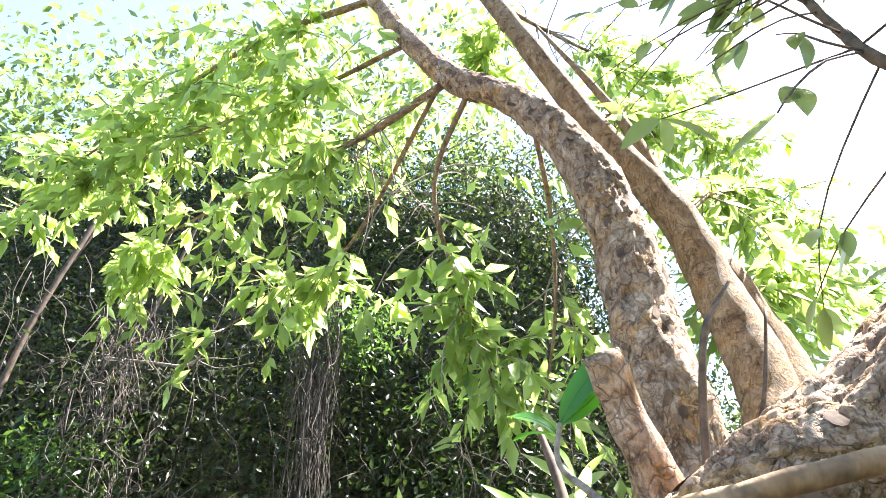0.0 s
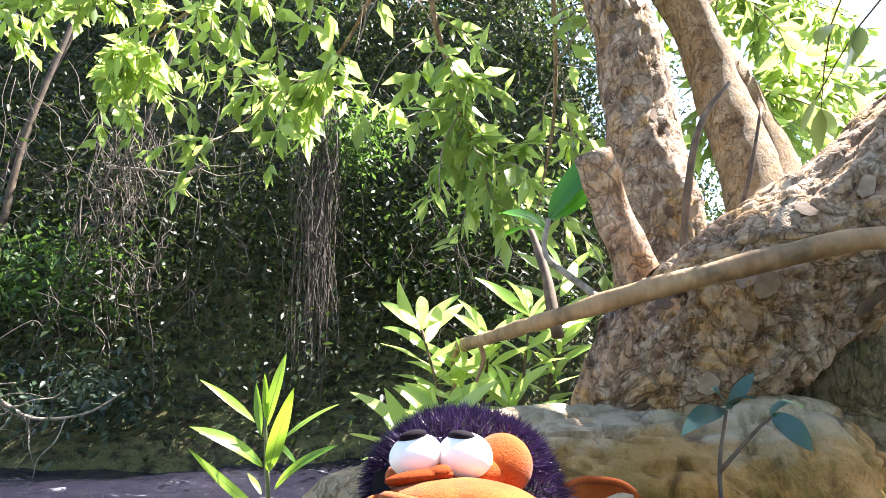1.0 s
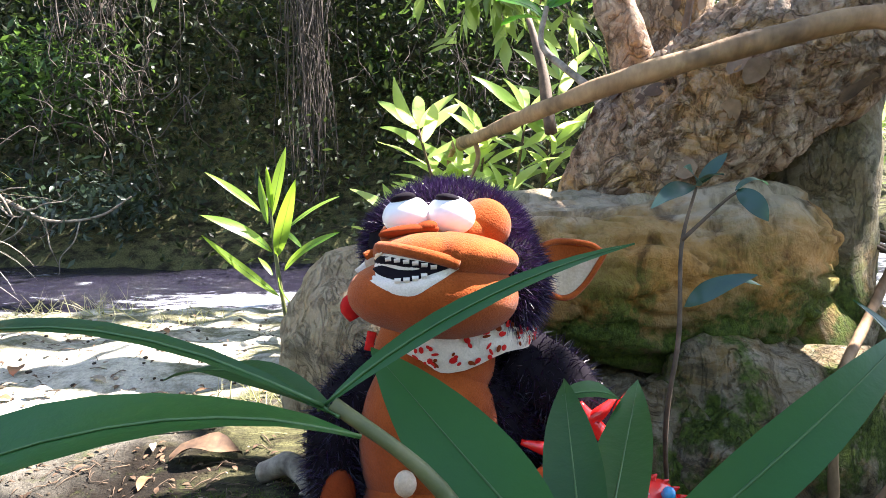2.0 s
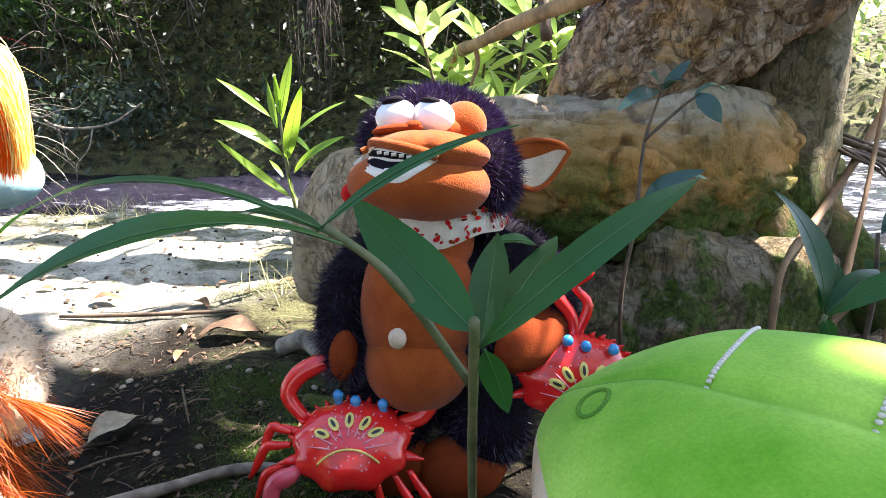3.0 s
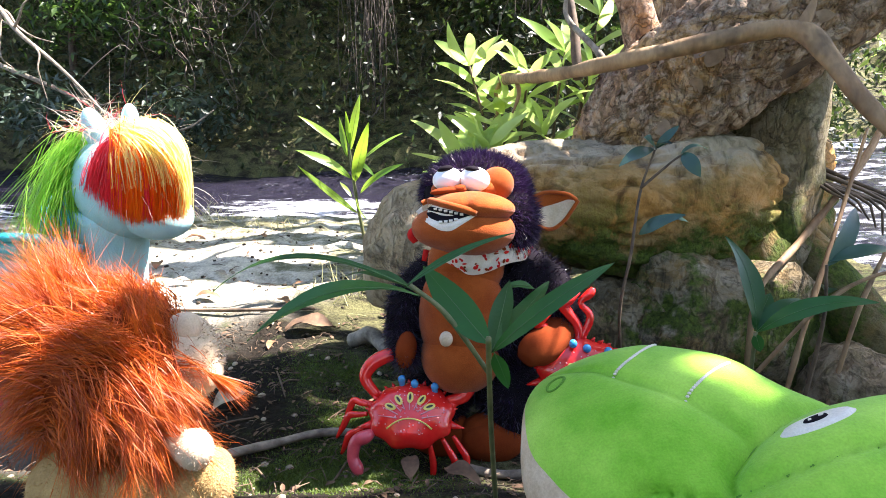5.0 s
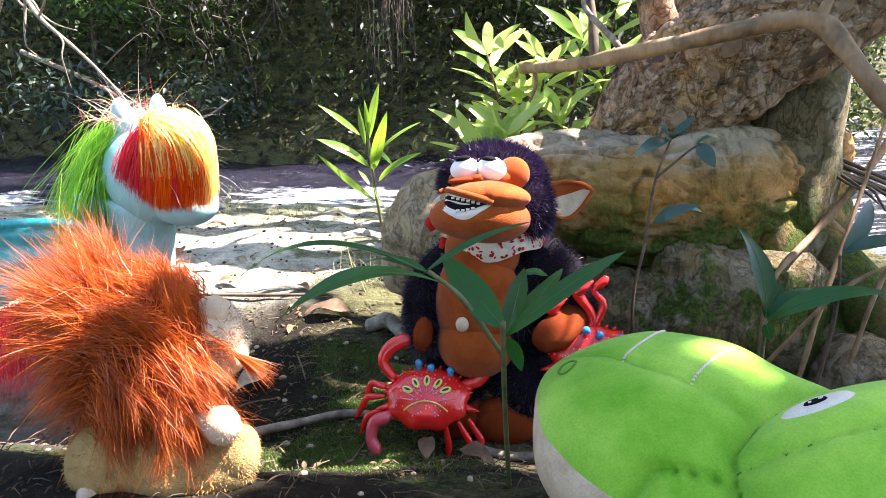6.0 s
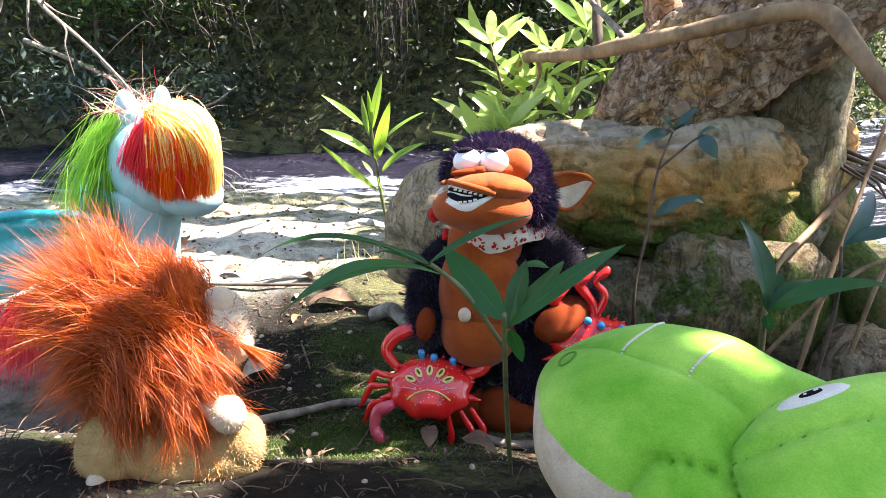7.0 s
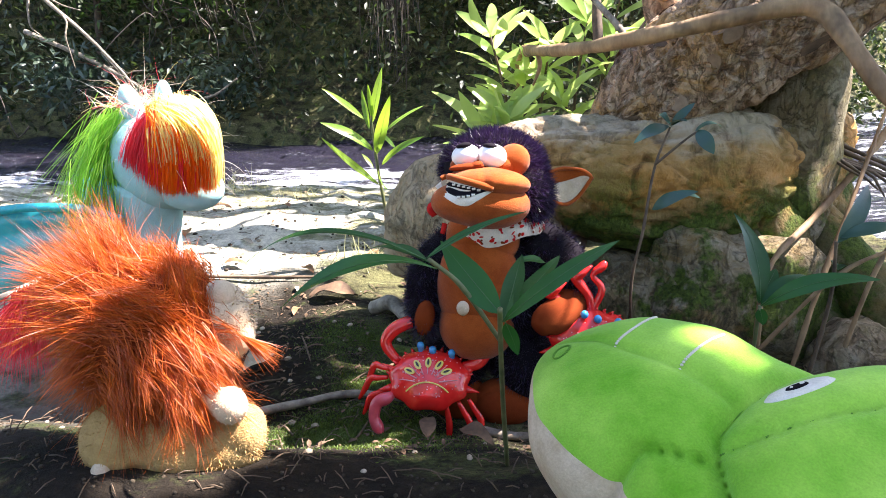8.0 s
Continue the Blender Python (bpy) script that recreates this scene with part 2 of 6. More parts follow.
VINE = plain("vine", (0.036, 0.028, 0.024), (0.145, 0.112, 0.092), 9, 0.85, 0.3, 120)
STEM_GREEN = plain("green_stem", (0.07, 0.09, 0.03), (0.16, 0.15, 0.06), 60, 0.6, 0.3, 200)
LEAF_CROWN = leafy("crown_leaf", (0.03, 0.07, 0.016), (0.17, 0.26, 0.06), 0.58, 0.35, glow=(0.62, 0.78, 0.2))
LEAF_BIG = leafy("overhead_leaf", (0.04, 0.075, 0.025), (0.12, 0.16, 0.05), 0.35, 0.3, glow=(0.3, 0.42, 0.1))
LEAF_SKY = leafy("sky_leaf", (0.07, 0.11, 0.03), (0.2, 0.25, 0.08), 0.5, 0.3, glow=(0.4, 0.5, 0.14))
# near-black leaf colour holds the shade of the far bank
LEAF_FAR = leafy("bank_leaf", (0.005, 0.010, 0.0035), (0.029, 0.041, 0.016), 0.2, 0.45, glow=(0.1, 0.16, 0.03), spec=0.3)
LEAF_FERN = leafy("fern_leaf", (0.014, 0.034, 0.008), (0.05, 0.095, 0.022), 0.3, 0.45, glow=(0.2, 0.36, 0.06), spec=0.3)
LEAF_BLUE_FAR = leafy("blue_green_leaf", (0.02, 0.034, 0.024), (0.06, 0.085, 0.062), 0.2, 0.35, glow=(0.12, 0.2, 0.1))
# strong sun on the bush is put into this brighter leaf colour
LEAF_LIT = leafy("sun_bright_bush_leaf", (0.12, 0.24, 0.04), (0.36, 0.46, 0.15), 0.5, 0.28, "object", glow=(0.7, 0.85, 0.22))
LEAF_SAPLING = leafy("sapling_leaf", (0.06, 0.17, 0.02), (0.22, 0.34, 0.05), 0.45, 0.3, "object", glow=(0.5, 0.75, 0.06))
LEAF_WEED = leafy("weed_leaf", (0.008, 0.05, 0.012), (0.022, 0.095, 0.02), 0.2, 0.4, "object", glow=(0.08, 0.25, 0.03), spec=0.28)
FLAKE = plain("bark_scale", (0.17, 0.105, 0.065), (0.36, 0.25, 0.17), 30, 0.9, 0.5, 160)
FLAKE_DARK = plain("dark_bark_scale", (0.05, 0.03, 0.02), (0.17, 0.1, 0.06), 30, 0.9, 0.5, 160)
RIB = plain("leaf_rib", (0.035, 0.10, 0.025), (0.07, 0.15, 0.04), 60, 0.5, 0.1, 200)
LEAF_SHOOT = leafy("shoot_leaf", (0.035, 0.14, 0.012), (0.07, 0.22, 0.02), 0.4, 0.3, "object", glow=(0.15, 0.5, 0.03))
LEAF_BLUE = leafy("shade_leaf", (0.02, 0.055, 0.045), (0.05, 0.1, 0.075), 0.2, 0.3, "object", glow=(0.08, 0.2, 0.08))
DEAD_LEAF = plain("dead_leaf", (0.11, 0.05, 0.022), (0.33, 0.17, 0.08), 30, 0.7, 0.4, 120, c3=(0.38, 0.1, 0.03))
DIRT = plain("soil_crumb", (0.014, 0.01, 0.006), (0.07, 0.05, 0.03), 60, 0.95, 0.4, 300)
DEAD_DARK = plain("rotting_leaf", (0.05, 0.026, 0.014), (0.17, 0.095, 0.05), 40, 0.8, 0.4, 150)
DEAD_PALE = plain("pale_dead_leaf", (0.2, 0.15, 0.1), (0.42, 0.34, 0.25), 30, 0.7, 0.4, 120)
MOSS = leafy("moss", (0.018, 0.036, 0.005), (0.085, 0.13, 0.018), 0.2, 0.7)
GRASS = leafy("dry_grass", (0.2, 0.2, 0.08), (0.5, 0.47, 0.25), 0.3, 0.6, glow=(0.5, 0.5, 0.2))

# plush cloth and plastic
FUR_DARK = hairy("dark_fur", (0.004, 0.002, 0.006), (0.022, 0.009, 0.042), 0.35, 0.08, 0.0)
# head fur: the dark fur with violet sun highlights in its colour
FUR_SUNLIT = hairy("sunlit_black_fur", (0.006, 0.003, 0.010), (0.045, 0.018, 0.085), 0.32, 0.1, 0.0)
FUR_RED = hairy("russet_mane", (0.20, 0.022, 0.003), (0.6, 0.125, 0.012), 0.5, 0.32, 0.0, (0.95, 0.3, 0.04))
CLOTH_ORANGE = plain("orange_plush", (0.28, 0.052, 0.008), (0.42, 0.095, 0.018), 30, 0.95, 0.6, 700, 0.0015, sheen=0.12, spec=0.08, grain=0.4)
CLOTH_RUST = plain("rust_plush", (0.16, 0.026, 0.007), (0.24, 0.045, 0.011), 30, 0.95, 0.5, 700, 0.0015, spec=0.08)
CLOTH_WHITE = plain("white_felt", (0.68, 0.6, 0.52), (0.8, 0.72, 0.64), 50, 0.9, 0.4, 800)
CLOTH_CREAM = plain("cream_plush", (0.5, 0.37, 0.25), (0.68, 0.54, 0.4), 40, 0.95, 0.6, 500, spec=0.12)
CLOTH_TAN = plain("tan_plush", (0.36, 0.21, 0.075), (0.56, 0.36, 0.15), 40, 0.95, 0.8, 420, 0.003, sheen=0.05, spec=0.1)
CLOTH_BLACK = plain("black_felt", (0.006, 0.004, 0.007), (0.012, 0.009, 0.014), 50, 0.9, 0.3, 500, spec=0.1)
EYE_WHITE = plain("white_plastic", (0.78, 0.76, 0.78), (0.84, 0.82, 0.84), 20, 0.35, 0.0, 300, grain=0.0)
CLOTH_GREEN = plain("green_velour", (0.10, 0.35, 0.008), (0.40, 0.66, 0.09), 11, 0.9, 0.4, 700, 0.0012, sheen=0.12, spec=0.12, grain=0.3)
CLOTH_BLUE = plain("sky_blue_plush", (0.34, 0.62, 0.68), (0.44, 0.72, 0.77), 25, 0.9, 0.4, 700, sheen=0.05, spec=0.15)
CLOTH_RED = plain("red_cloth", (0.45, 0.008, 0.008), (0.6, 0.02, 0.016), 40, 0.8, 0.3, 500, spec=0.15)
MANE_GREEN = hairy("green_mane", (0.12, 0.4, 0.02), (0.42, 0.75, 0.1), 0.35, 0.5, 0.0)
MANE_TEAL = hairy("teal_mane", (0.02, 0.3, 0.42), (0.1, 0.5, 0.6), 0.35, 0.3)
MANE_ORANGE = hairy("orange_mane", (0.85, 0.10, 0.005), (0.95, 0.26, 0.01), 0.4, 0.55, 0.0)
# yellow hair, paled towards white for the sunlit part of the fringe
MANE_YELLOW = hairy("yellow_mane", (0.97, 0.74, 0.11), (0.98, 0.9, 0.5), 0.28, 0.6, 0.0)
MANE_RED = hairy("red_mane", (0.72, 0.015, 0.03), (0.92, 0.08, 0.12), 0.4, 0.5, 0.0)
MANE_PALE = hairy("pale_stray_hair", (0.5, 0.35, 0.3), (0.85, 0.75, 0.6), 0.35, 0.3)
WING = plain("teal_satin", (0.008, 0.31, 0.38), (0.05, 0.5, 0.56), 18, 0.3, 0.3, 120, coat=0.1)
PLASTIC_RED = plain("red_plastic", (0.7, 0.012, 0.012), (0.8, 0.028, 0.02), 30, 0.22, 0.05, 120, coat=0.5, grain=0.08)
PLASTIC_PINK = plain("pink_plastic", (0.62, 0.06, 0.09), (0.72, 0.1, 0.13), 30, 0.3, 0.05, 120, coat=0.3)
PLASTIC_BLUE = plain("blue_plastic", (0.02, 0.2, 0.5), (0.05, 0.36, 0.65), 30, 0.2, 0.03, 120, coat=0.5, grain=0.08)
PAINT_YELLOW = plain("yellow_paint", (0.75, 0.55, 0.1), (0.85, 0.68, 0.2), 60, 0.4, 0.05, 200)
PAINT_BLACK = plain("black_paint", (0.012, 0.01, 0.01), (0.02, 0.016, 0.015), 60, 0.4, 0.05, 200)
PAINT_PINK = plain("pink_paint", (0.75, 0.2, 0.25), (0.85, 0.4, 0.42), 60, 0.4, 0.05, 200)


# ---- mesh tools ----
UP = Vector((0, 0, 1))


def smooth_line(pts, sub):
    """Catmull-Rom through the points, with values of any length."""
    a = [np.array(p, float) for p in pts]
    a = [2 * a[0] - a[1]] + a + [2 * a[-1] - a[-2]]
    out = []
    for i in range(1, len(a) - 2):
        for k in range(sub):
            t = k / sub
            out.append(0.5 * (2 * a[i] + (a[i + 1] - a[i - 1]) * t + (2 * a[i - 1] - 5 * a[i] + 4 * a[i + 1] - a[i + 2]) * t * t
                              + (3 * a[i] - a[i - 1] - 3 * a[i + 1] + a[i + 2]) * t ** 3))
    out.append(a[-2])
    return out


class Shape:
    """Collects vertices and faces of one mesh."""

    def __init__(self):
        self.v, self.f, self.m, self.flat = [], [], [], set()

    def face(self, idx, mat):
        self.f.append(tuple(idx))
        self.m.append(mat)

    def ellipsoid(self, c, r, rot=(0, 0, 0), mat=0, seg=28, rings=18, fn=None):
        base = len(self.v)
        mx = Matrix.Translation(c) @ Euler([radians(a) for a in rot]).to_matrix().to_4x4()
        for i in range(rings + 1):
            th = math.pi * i / rings
            for j in range(seg):
                ph = 2 * math.pi * j / seg
                d = Vector((math.sin(th) * math.cos(ph), math.sin(th) * math.sin(ph), math.cos(th)))
                p = Vector((d.x * r[0], d.y * r[1], d.z * r[2]))
                if fn:
                    p = fn(p, d)
                self.v.append(mx @ p)
        for i in range(rings):
            for j in range(seg):
                k = (j + 1) % seg
                q = (base + i * seg + j, base + (i + 1) * seg + j, base + (i + 1) * seg + k, base + i * seg + k)
                if i == 0:
                    self.face((q[0], q[1], q[2]), mat)
                elif i == rings - 1:
                    self.face((q[0], q[1], q[3]), mat)
                else:
                    self.face(q, mat)

    def tube(self, pts, mat=0, sides=8, sub=4, lump=0.0, freq=8.0, fine=0.0, ffreq=40.0, flat=1.0, plates=0.0):
        """A tube through rows of x, y, z, radius."""
        line = smooth_line(pts, sub)
        base, n = len(self.v), len(line)
        ref = Vector((0.3, -0.9, 0.2)).normalized()
        for i, row in enumerate(line):
            c, r = Vector(row[:3]), max(row[3], 1e-5)
            d = (Vector(line[min(i + 1, n - 1)][:3]) - Vector(line[max(i - 1, 0)][:3])).normalized()
            a = (ref - d * ref.dot(d))
            if a.length < 1e-3:
                a = d.orthogonal()
            a.normalize()
            ref = a
            b = d.cross(a)
            for j in range(sides):
                ph = 2 * math.pi * j / sides
                o = a * math.cos(ph) + b * math.sin(ph) * flat
                k = 1.0
                if lump:
                    k += lump * noise.noise((c + o * r) * freq)
                if plates:
                    q = Vector((math.cos(ph) * 3.2, math.sin(ph) * 3.2, i * plates))
                    n1 = noise.noise(q) + 0.5 * noise.noise(q * 2.3)
                    n2 = noise.noise(q * 3.1 + Vector((5, 1, 2)))
                    k += 0.07 * n1 - 0.075 * math.exp(-(n1 / 0.08) ** 2) - 0.03 * math.exp(-(n2 / 0.08) ** 2) + 0.015 * noise.noise(q * 7)
                if fine:
                    k += fine * (noise.ridged_multi_fractal((c + o * r) * ffreq, 0.9, 2.1, 4, 1.0, 2.0) - 1.0)
                self.v.append(c + o * r * k)
        for i in range(n - 1):
            for j in range(sides):
                k = (j + 1) % sides
                self.face((base + i * sides + j, base + i * sides + k, base + (i + 1) * sides + k, base + (i + 1) * sides + j), mat)
        self.face(list(range(base, base + sides))[::-1], mat)
        self.face(list(range(base + (n - 1) * sides, base + n * sides)), mat)

    def leaf(self, base_p, tip, width, sag=0.1, mat=0, rows=7, fold=0.25, normal=None, wave=0.0, thick=0.0):
        """A leaf from base to tip; sag bows it down (times its length)."""
        a, t = Vector(base_p), Vector(tip)
        d = t - a
        ln = d.length
        d.normalize()
        nrm = Vector(normal) if normal else UP
        side = d.cross(nrm)
        if side.length < 1e-3:
            side = d.orthogonal()
        side.normalize()
        up = side.cross(d).normalized()
        base = len(self.v)
        ph = random.uniform(0, 6)
        for i in range(rows + 1):
            s = i / rows
            w = width * 0.5 * (math.sin(math.pi * s ** 0.85) ** 0.8 if 0 < s < 1 else 0.02)
            mid = a + d * ln * s + up * (sag * ln * (1 - (2 * s - 1) ** 2))
            wv = up * wave * width * math.sin(9 * s + ph)
            self.v.append(mid + side * w + up * w * fold + wv)
            self.v.append(mid)
            self.v.append(mid - side * w + up * w * fold - wv)
        for i in range(rows):
            q = base + 3 * i
            self.face((q, q + 1, q + 4, q + 3), mat)
            self.face((q + 1, q + 2, q + 5, q + 4), mat)

    def strand(self, p, d, ln, w, droop=0.3, mat=0, segs=3, curl=0.0):
        """A tapering hair."""
        p, d = Vector(p), Vector(d).normalized()
        side = d.cross(Vector((random.gauss(0, 1), random.gauss(0, 1), random.gauss(0, 1)))).normalized()
        base = len(self.v)
        for i in range(segs):
            self.v.append(p + side * w * (1 - i / segs))
            self.v.append(p - side * w * (1 - i / segs))
            d = (d - UP * droop / segs + side * curl * random.gauss(0, 1)).normalized()
            p = p + d * ln / segs
        self.v.append(p)
        for i in range(segs - 1):
            q = base + 2 * i
            self.face((q, q + 1, q + 3, q + 2), mat)
        q = base + 2 * (segs - 1)
        self.face((q, q + 1, q + 2), mat)

    def build(self, name, mats, parent=None, label="", flat=False):
        me = bpy.data.meshes.new(name)
        me.from_pydata([tuple(x) for x in self.v], [], self.f)
        for x in mats:
            me.materials.append(x)
        me.polygons.foreach_set("material_index", self.m)
        if not flat:
            me.polygons.foreach_set("use_smooth", [True] * len(self.f))
        me.update()
        ob = new(name, me)
        if parent:
            ob.parent = parent
        if label:
            tagged(ob, label)
        return ob


def thing(name, label, category, at=(0, 0, 0), group="", kind=""):
    ob = new(name)
    ob.location = at
    ob.empty_display_size = 0.05
    return tagged(ob, label, category, group, kind)


def part(name, shape, mats, parent, label="", flat=False):
    """Links a shape, drawn in world places, as one mesh under a thing."""
    o = Vector(parent.location)
    if parent.parent:
        o = o + Vector(parent.parent.location)
    shape.v = [Vector(p) - o for p in shape.v]
    return shape.build(name, mats if isinstance(mats, list) else [mats], parent, label, flat)


def leaf_cloud(name, centres, dirs, lengths, widths, mats, rng, label="", category="", parent=None, kind="stuff"):
    """Many small folded leaves in one mesh."""
    n = len(centres)
    d = dirs / np.linalg.norm(dirs, axis=1, keepdims=True)
    q = rng.normal(size=(n, 3)) + np.array([0, 0, 1.2])
    s = np.cross(d, q)
    s /= np.linalg.norm(s, axis=1, keepdims=True) + 1e-9
    u = np.cross(s, d)
    ln, w = lengths[:, None], widths[:, None]
    bend = rng.uniform(-0.15, 0.1, size=(n, 1)) * ln
    v = np.stack([centres, centres + d * ln * 0.45 + s * w * 0.5 + u * w * 0.15, centres + d * ln * 0.5, centres + d * ln * 0.45 - s * w * 0.5 + u * w * 0.15,
                  centres + d * ln + u * bend], 1).reshape(-1, 3)
    b = np.arange(n)[:, None] * 5
    f = np.concatenate([b + np.array([0, 1, 2]), b + np.array([0, 2, 3]), b + np.array([1, 4, 2]), b + np.array([2, 4, 3])], 1).reshape(-1, 3)
    me = bpy.data.meshes.new(name)
    me.from_pydata(v.tolist(), [], f.tolist())
    me.materials.append(mats)
    me.polygons.foreach_set("use_smooth", [True] * len(f))
    me.update()
    ob = new(name, me)
    if parent:
        ob.parent = parent
    return tagged(ob, label, category, "", kind)


rng = np.random.default_rng(7)


# ---- ground and river ----
def ease(a, b, x):
    t = min(max((x - a) / (b - a), 0.0), 1.0)
    return t * t * (3 - 2 * t)


def bank_top(x):
    """Height of the far bank's crest along the river."""
    return 1.0 + 3.2 * (1 - ease(0.6, 2.6, x)) + 0.3 * noise.noise((x * 0.6, 3.1, 0))


def near_edge(x):
    """Where the near bank meets the river."""
    return 1.72 + 0.12 * noise.noise((x * 2.2, 0.4, 0)) - 0.95 * ease(0.68, 1.15, x) + 0.03 * noise.noise((x * 9, 1.4, 0))


def far_edge(x):
    return 3.55 + 0.2 * noise.noise((x * 0.9, 7.7, 0)) + 1.6 * ease(1.0, 3.0, x)


def ground_height(x, y):
    bump = 0.018 * noise.noise((x * 5, y * 5, 0)) + 0.008 * noise.noise((x * 16, y * 16, 3))
    near = 0.03 + 0.12 * (1 - ease(0.10, 0.40, y)) + 0.05 * (1 - ease(-0.6, 0.1, y))
    near += 0.03 * ease(0.3, 0.9, x)
    near += ease(0.75, 1.05, y) * 0.009 * noise.noise((x * 3.5, y * 8, 2)) + ease(0.7, 1.0, y) * 0.009 * noise.noise((x * 13, y * 22, 6))
    e, g = near_edge(x), far_edge(x)
    z = near + bump
    z += (-0.45 - z) * ease(e - 0.03, e + 0.22, y)
    rise = ease(g - 0.15, g + 0.12, y) * 0.45
    top = bank_top(x)
    climb = ease(g, g + 2.4, y) * top
    z += rise + climb * (1 + 0.1 * noise.noise((x * 1.3, y * 1.3, 1)))
    if y > g:
        z += 0.12 * noise.noise((x * 3, y * 3, 5))
    z -= ease(14, 60, y) * (top * 0.6)
    return z


def steps(a, b, n):
    return [a + (b - a) * i / n for i in range(n)]


gx = [-400, -150, -60, -25, -12] + steps(-8, -3, 20) + steps(-3, -1.2, 40) + steps(-1.2, 1.2, 130) + steps(1.2, 4, 50) + steps(4, 9, 15) + [9, 14, 25, 60, 150, 400]
gy = [-400, -120, -40, -12, -5, -2.5, -1.2] + steps(-0.8, 0.0, 24) + steps(0.0, 2.1, 125) + steps(2.1, 7, 80) + [7, 8, 9.5, 12, 16, 25, 60, 150, 400]
gs = Shape()
for y in gy:
    for x in gx:
        gs.v.append((x, y, ground_height(x, y)))
for j in range(len(gy) - 1):
    for i in range(len(gx) - 1):
        q = j * len(gx) + i
        gs.face((q, q + 1, q + 1 + len(gx), q + len(gx)), 0)
ground = tagged(gs.build("ground", [GROUND]), "sandy river bank of soil, moss and stone, coloured paler where sunlit", "ground", kind="structure")

ws = Shape()
wx = [-40, -20, -10] + steps(-6, 4, 170) + [4, 6, 10, 20, 40]
wy = steps(1.0, 5.5, 110)
for y in wy:
    for x in wx:
        ws.v.append((x, y, -0.13 + 0.03 * noise.noise((x * 2.2, y * 5, 0)) + 0.018 * noise.noise((x * 6, y * 12, 4))))
for j in range(len(wy) - 1):
    for i in range(len(wx) - 1):
        q = j * len(wx) + i
        ws.face((q, q + 1, q + 1 + len(wx), q + len(wx)), 0)
tagged(ws.build("water", [WATER]), "shallow stream with white rippling rapids", "water", kind="structure")

# ---- far bank: shrubs, vines, trunks ----
def clumps(name, n, per, place, size, mat, label, category, hang=0.4, spread=0.28, slim=0.42):
    cs = np.array([place() for _ in range(n)])
    c = np.repeat(cs, per, 0) + rng.normal(size=(n * per, 3)) * np.array([spread, spread * 0.7, spread * 0.75])
    d = rng.normal(size=(n * per, 3)) + np.array([0, -0.5, -hang])
    ln = rng.uniform(size[0], size[1], n * per)
    return leaf_cloud(name, c, d, ln, ln * rng.uniform(slim * 0.8, slim * 1.25, n * per), mat, rng, label, category)


def on_bank():
    x = rng.uniform(-7, 2.4)
    z = rng.uniform(0.0, 1.0) ** 0.9 * (bank_top(x) + 0.5) - 0.05
    y = far_edge(x) + 0.05 + z * 0.42 + rng.uniform(-0.12, 0.45)
    return (x, y, z)


clumps("bank_shrubs", 1700, 90, on_bank, (0.03, 0.075), LEAF_FAR, "dense green shrubs covering the far river bank, darkened for shade", "shrubs")


def over_bank():
    x = rng.uniform(-9, 0.9)
    return (x, rng.uniform(5.5, 10), bank_top(x) + rng.uniform(0.2, 3.2))


def spray(name, n, box, size, mat, label):
    """A leafy shrub standing out from the bank."""
    return clumps(name, n, 40, lambda: tuple(rng.uniform(a, b) for a, b in box), size, mat, label, "shrubs", 0.25, 0.12, 0.3)


spray("bank_shrubs", 34, ((-3.2, -2.1), (3.6, 3.9), (0.8, 1.2)), (0.05, 0.1), LEAF_FERN, "feathery mid-green shrub leaning out of the far bank")
spray("bank_shrubs", 16, ((-3.1, -2.6), (3.35, 3.6), (0.24, 0.38)), (0.05, 0.1), LEAF_BLUE_FAR, "low blue-green shrub over the dark water's edge")
spray("bank_shrubs", 14, ((-2.35, -1.85), (3.35, 3.6), (0.18, 0.32)), (0.05, 0.1), LEAF_BLUE_FAR, "low blue-green shrub beside the far rapids")
spray("bank_shrubs", 26, ((-1.0, -0.45), (3.8, 4.1), (1.75, 2.1)), (0.05, 0.09), LEAF_FERN, "sunlit shrub over the column of roots")
spray("bank_shrubs", 30, ((-0.5, 0.9), (4.0, 4.4), (0.7, 1.7)), (0.05, 0.1), LEAF_FERN, "green shrubs on the bank behind the tree")
clumps("bank_tree_foliage", 420, 50, over_bank, (0.11, 0.2), LEAF_BIG, "sunlit leaves of trees above the far bank", "trees", spread=0.5)


def behind():
    a = rng.uniform(0.15, 2.99)
    d = rng.uniform(3.0, 6.0)
    return (math.cos(a) * d, -math.sin(a) * d + 0.3, rng.uniform(0.2, 3.6))


clumps("forest_shrubs", 260, 45, behind, (0.1, 0.2), LEAF_BIG, "green forest shrubs lining the near bank", "shrubs", spread=0.45)


def right_side():
    return (rng.uniform(2.2, 9), rng.uniform(4.5, 10), rng.uniform(0.1, 1.9))


clumps("downstream_foliage", 150, 60, right_side, (0.07, 0.15), LEAF_CROWN, "bright green bushes downstream on the far bank", "bushes", spread=0.4)


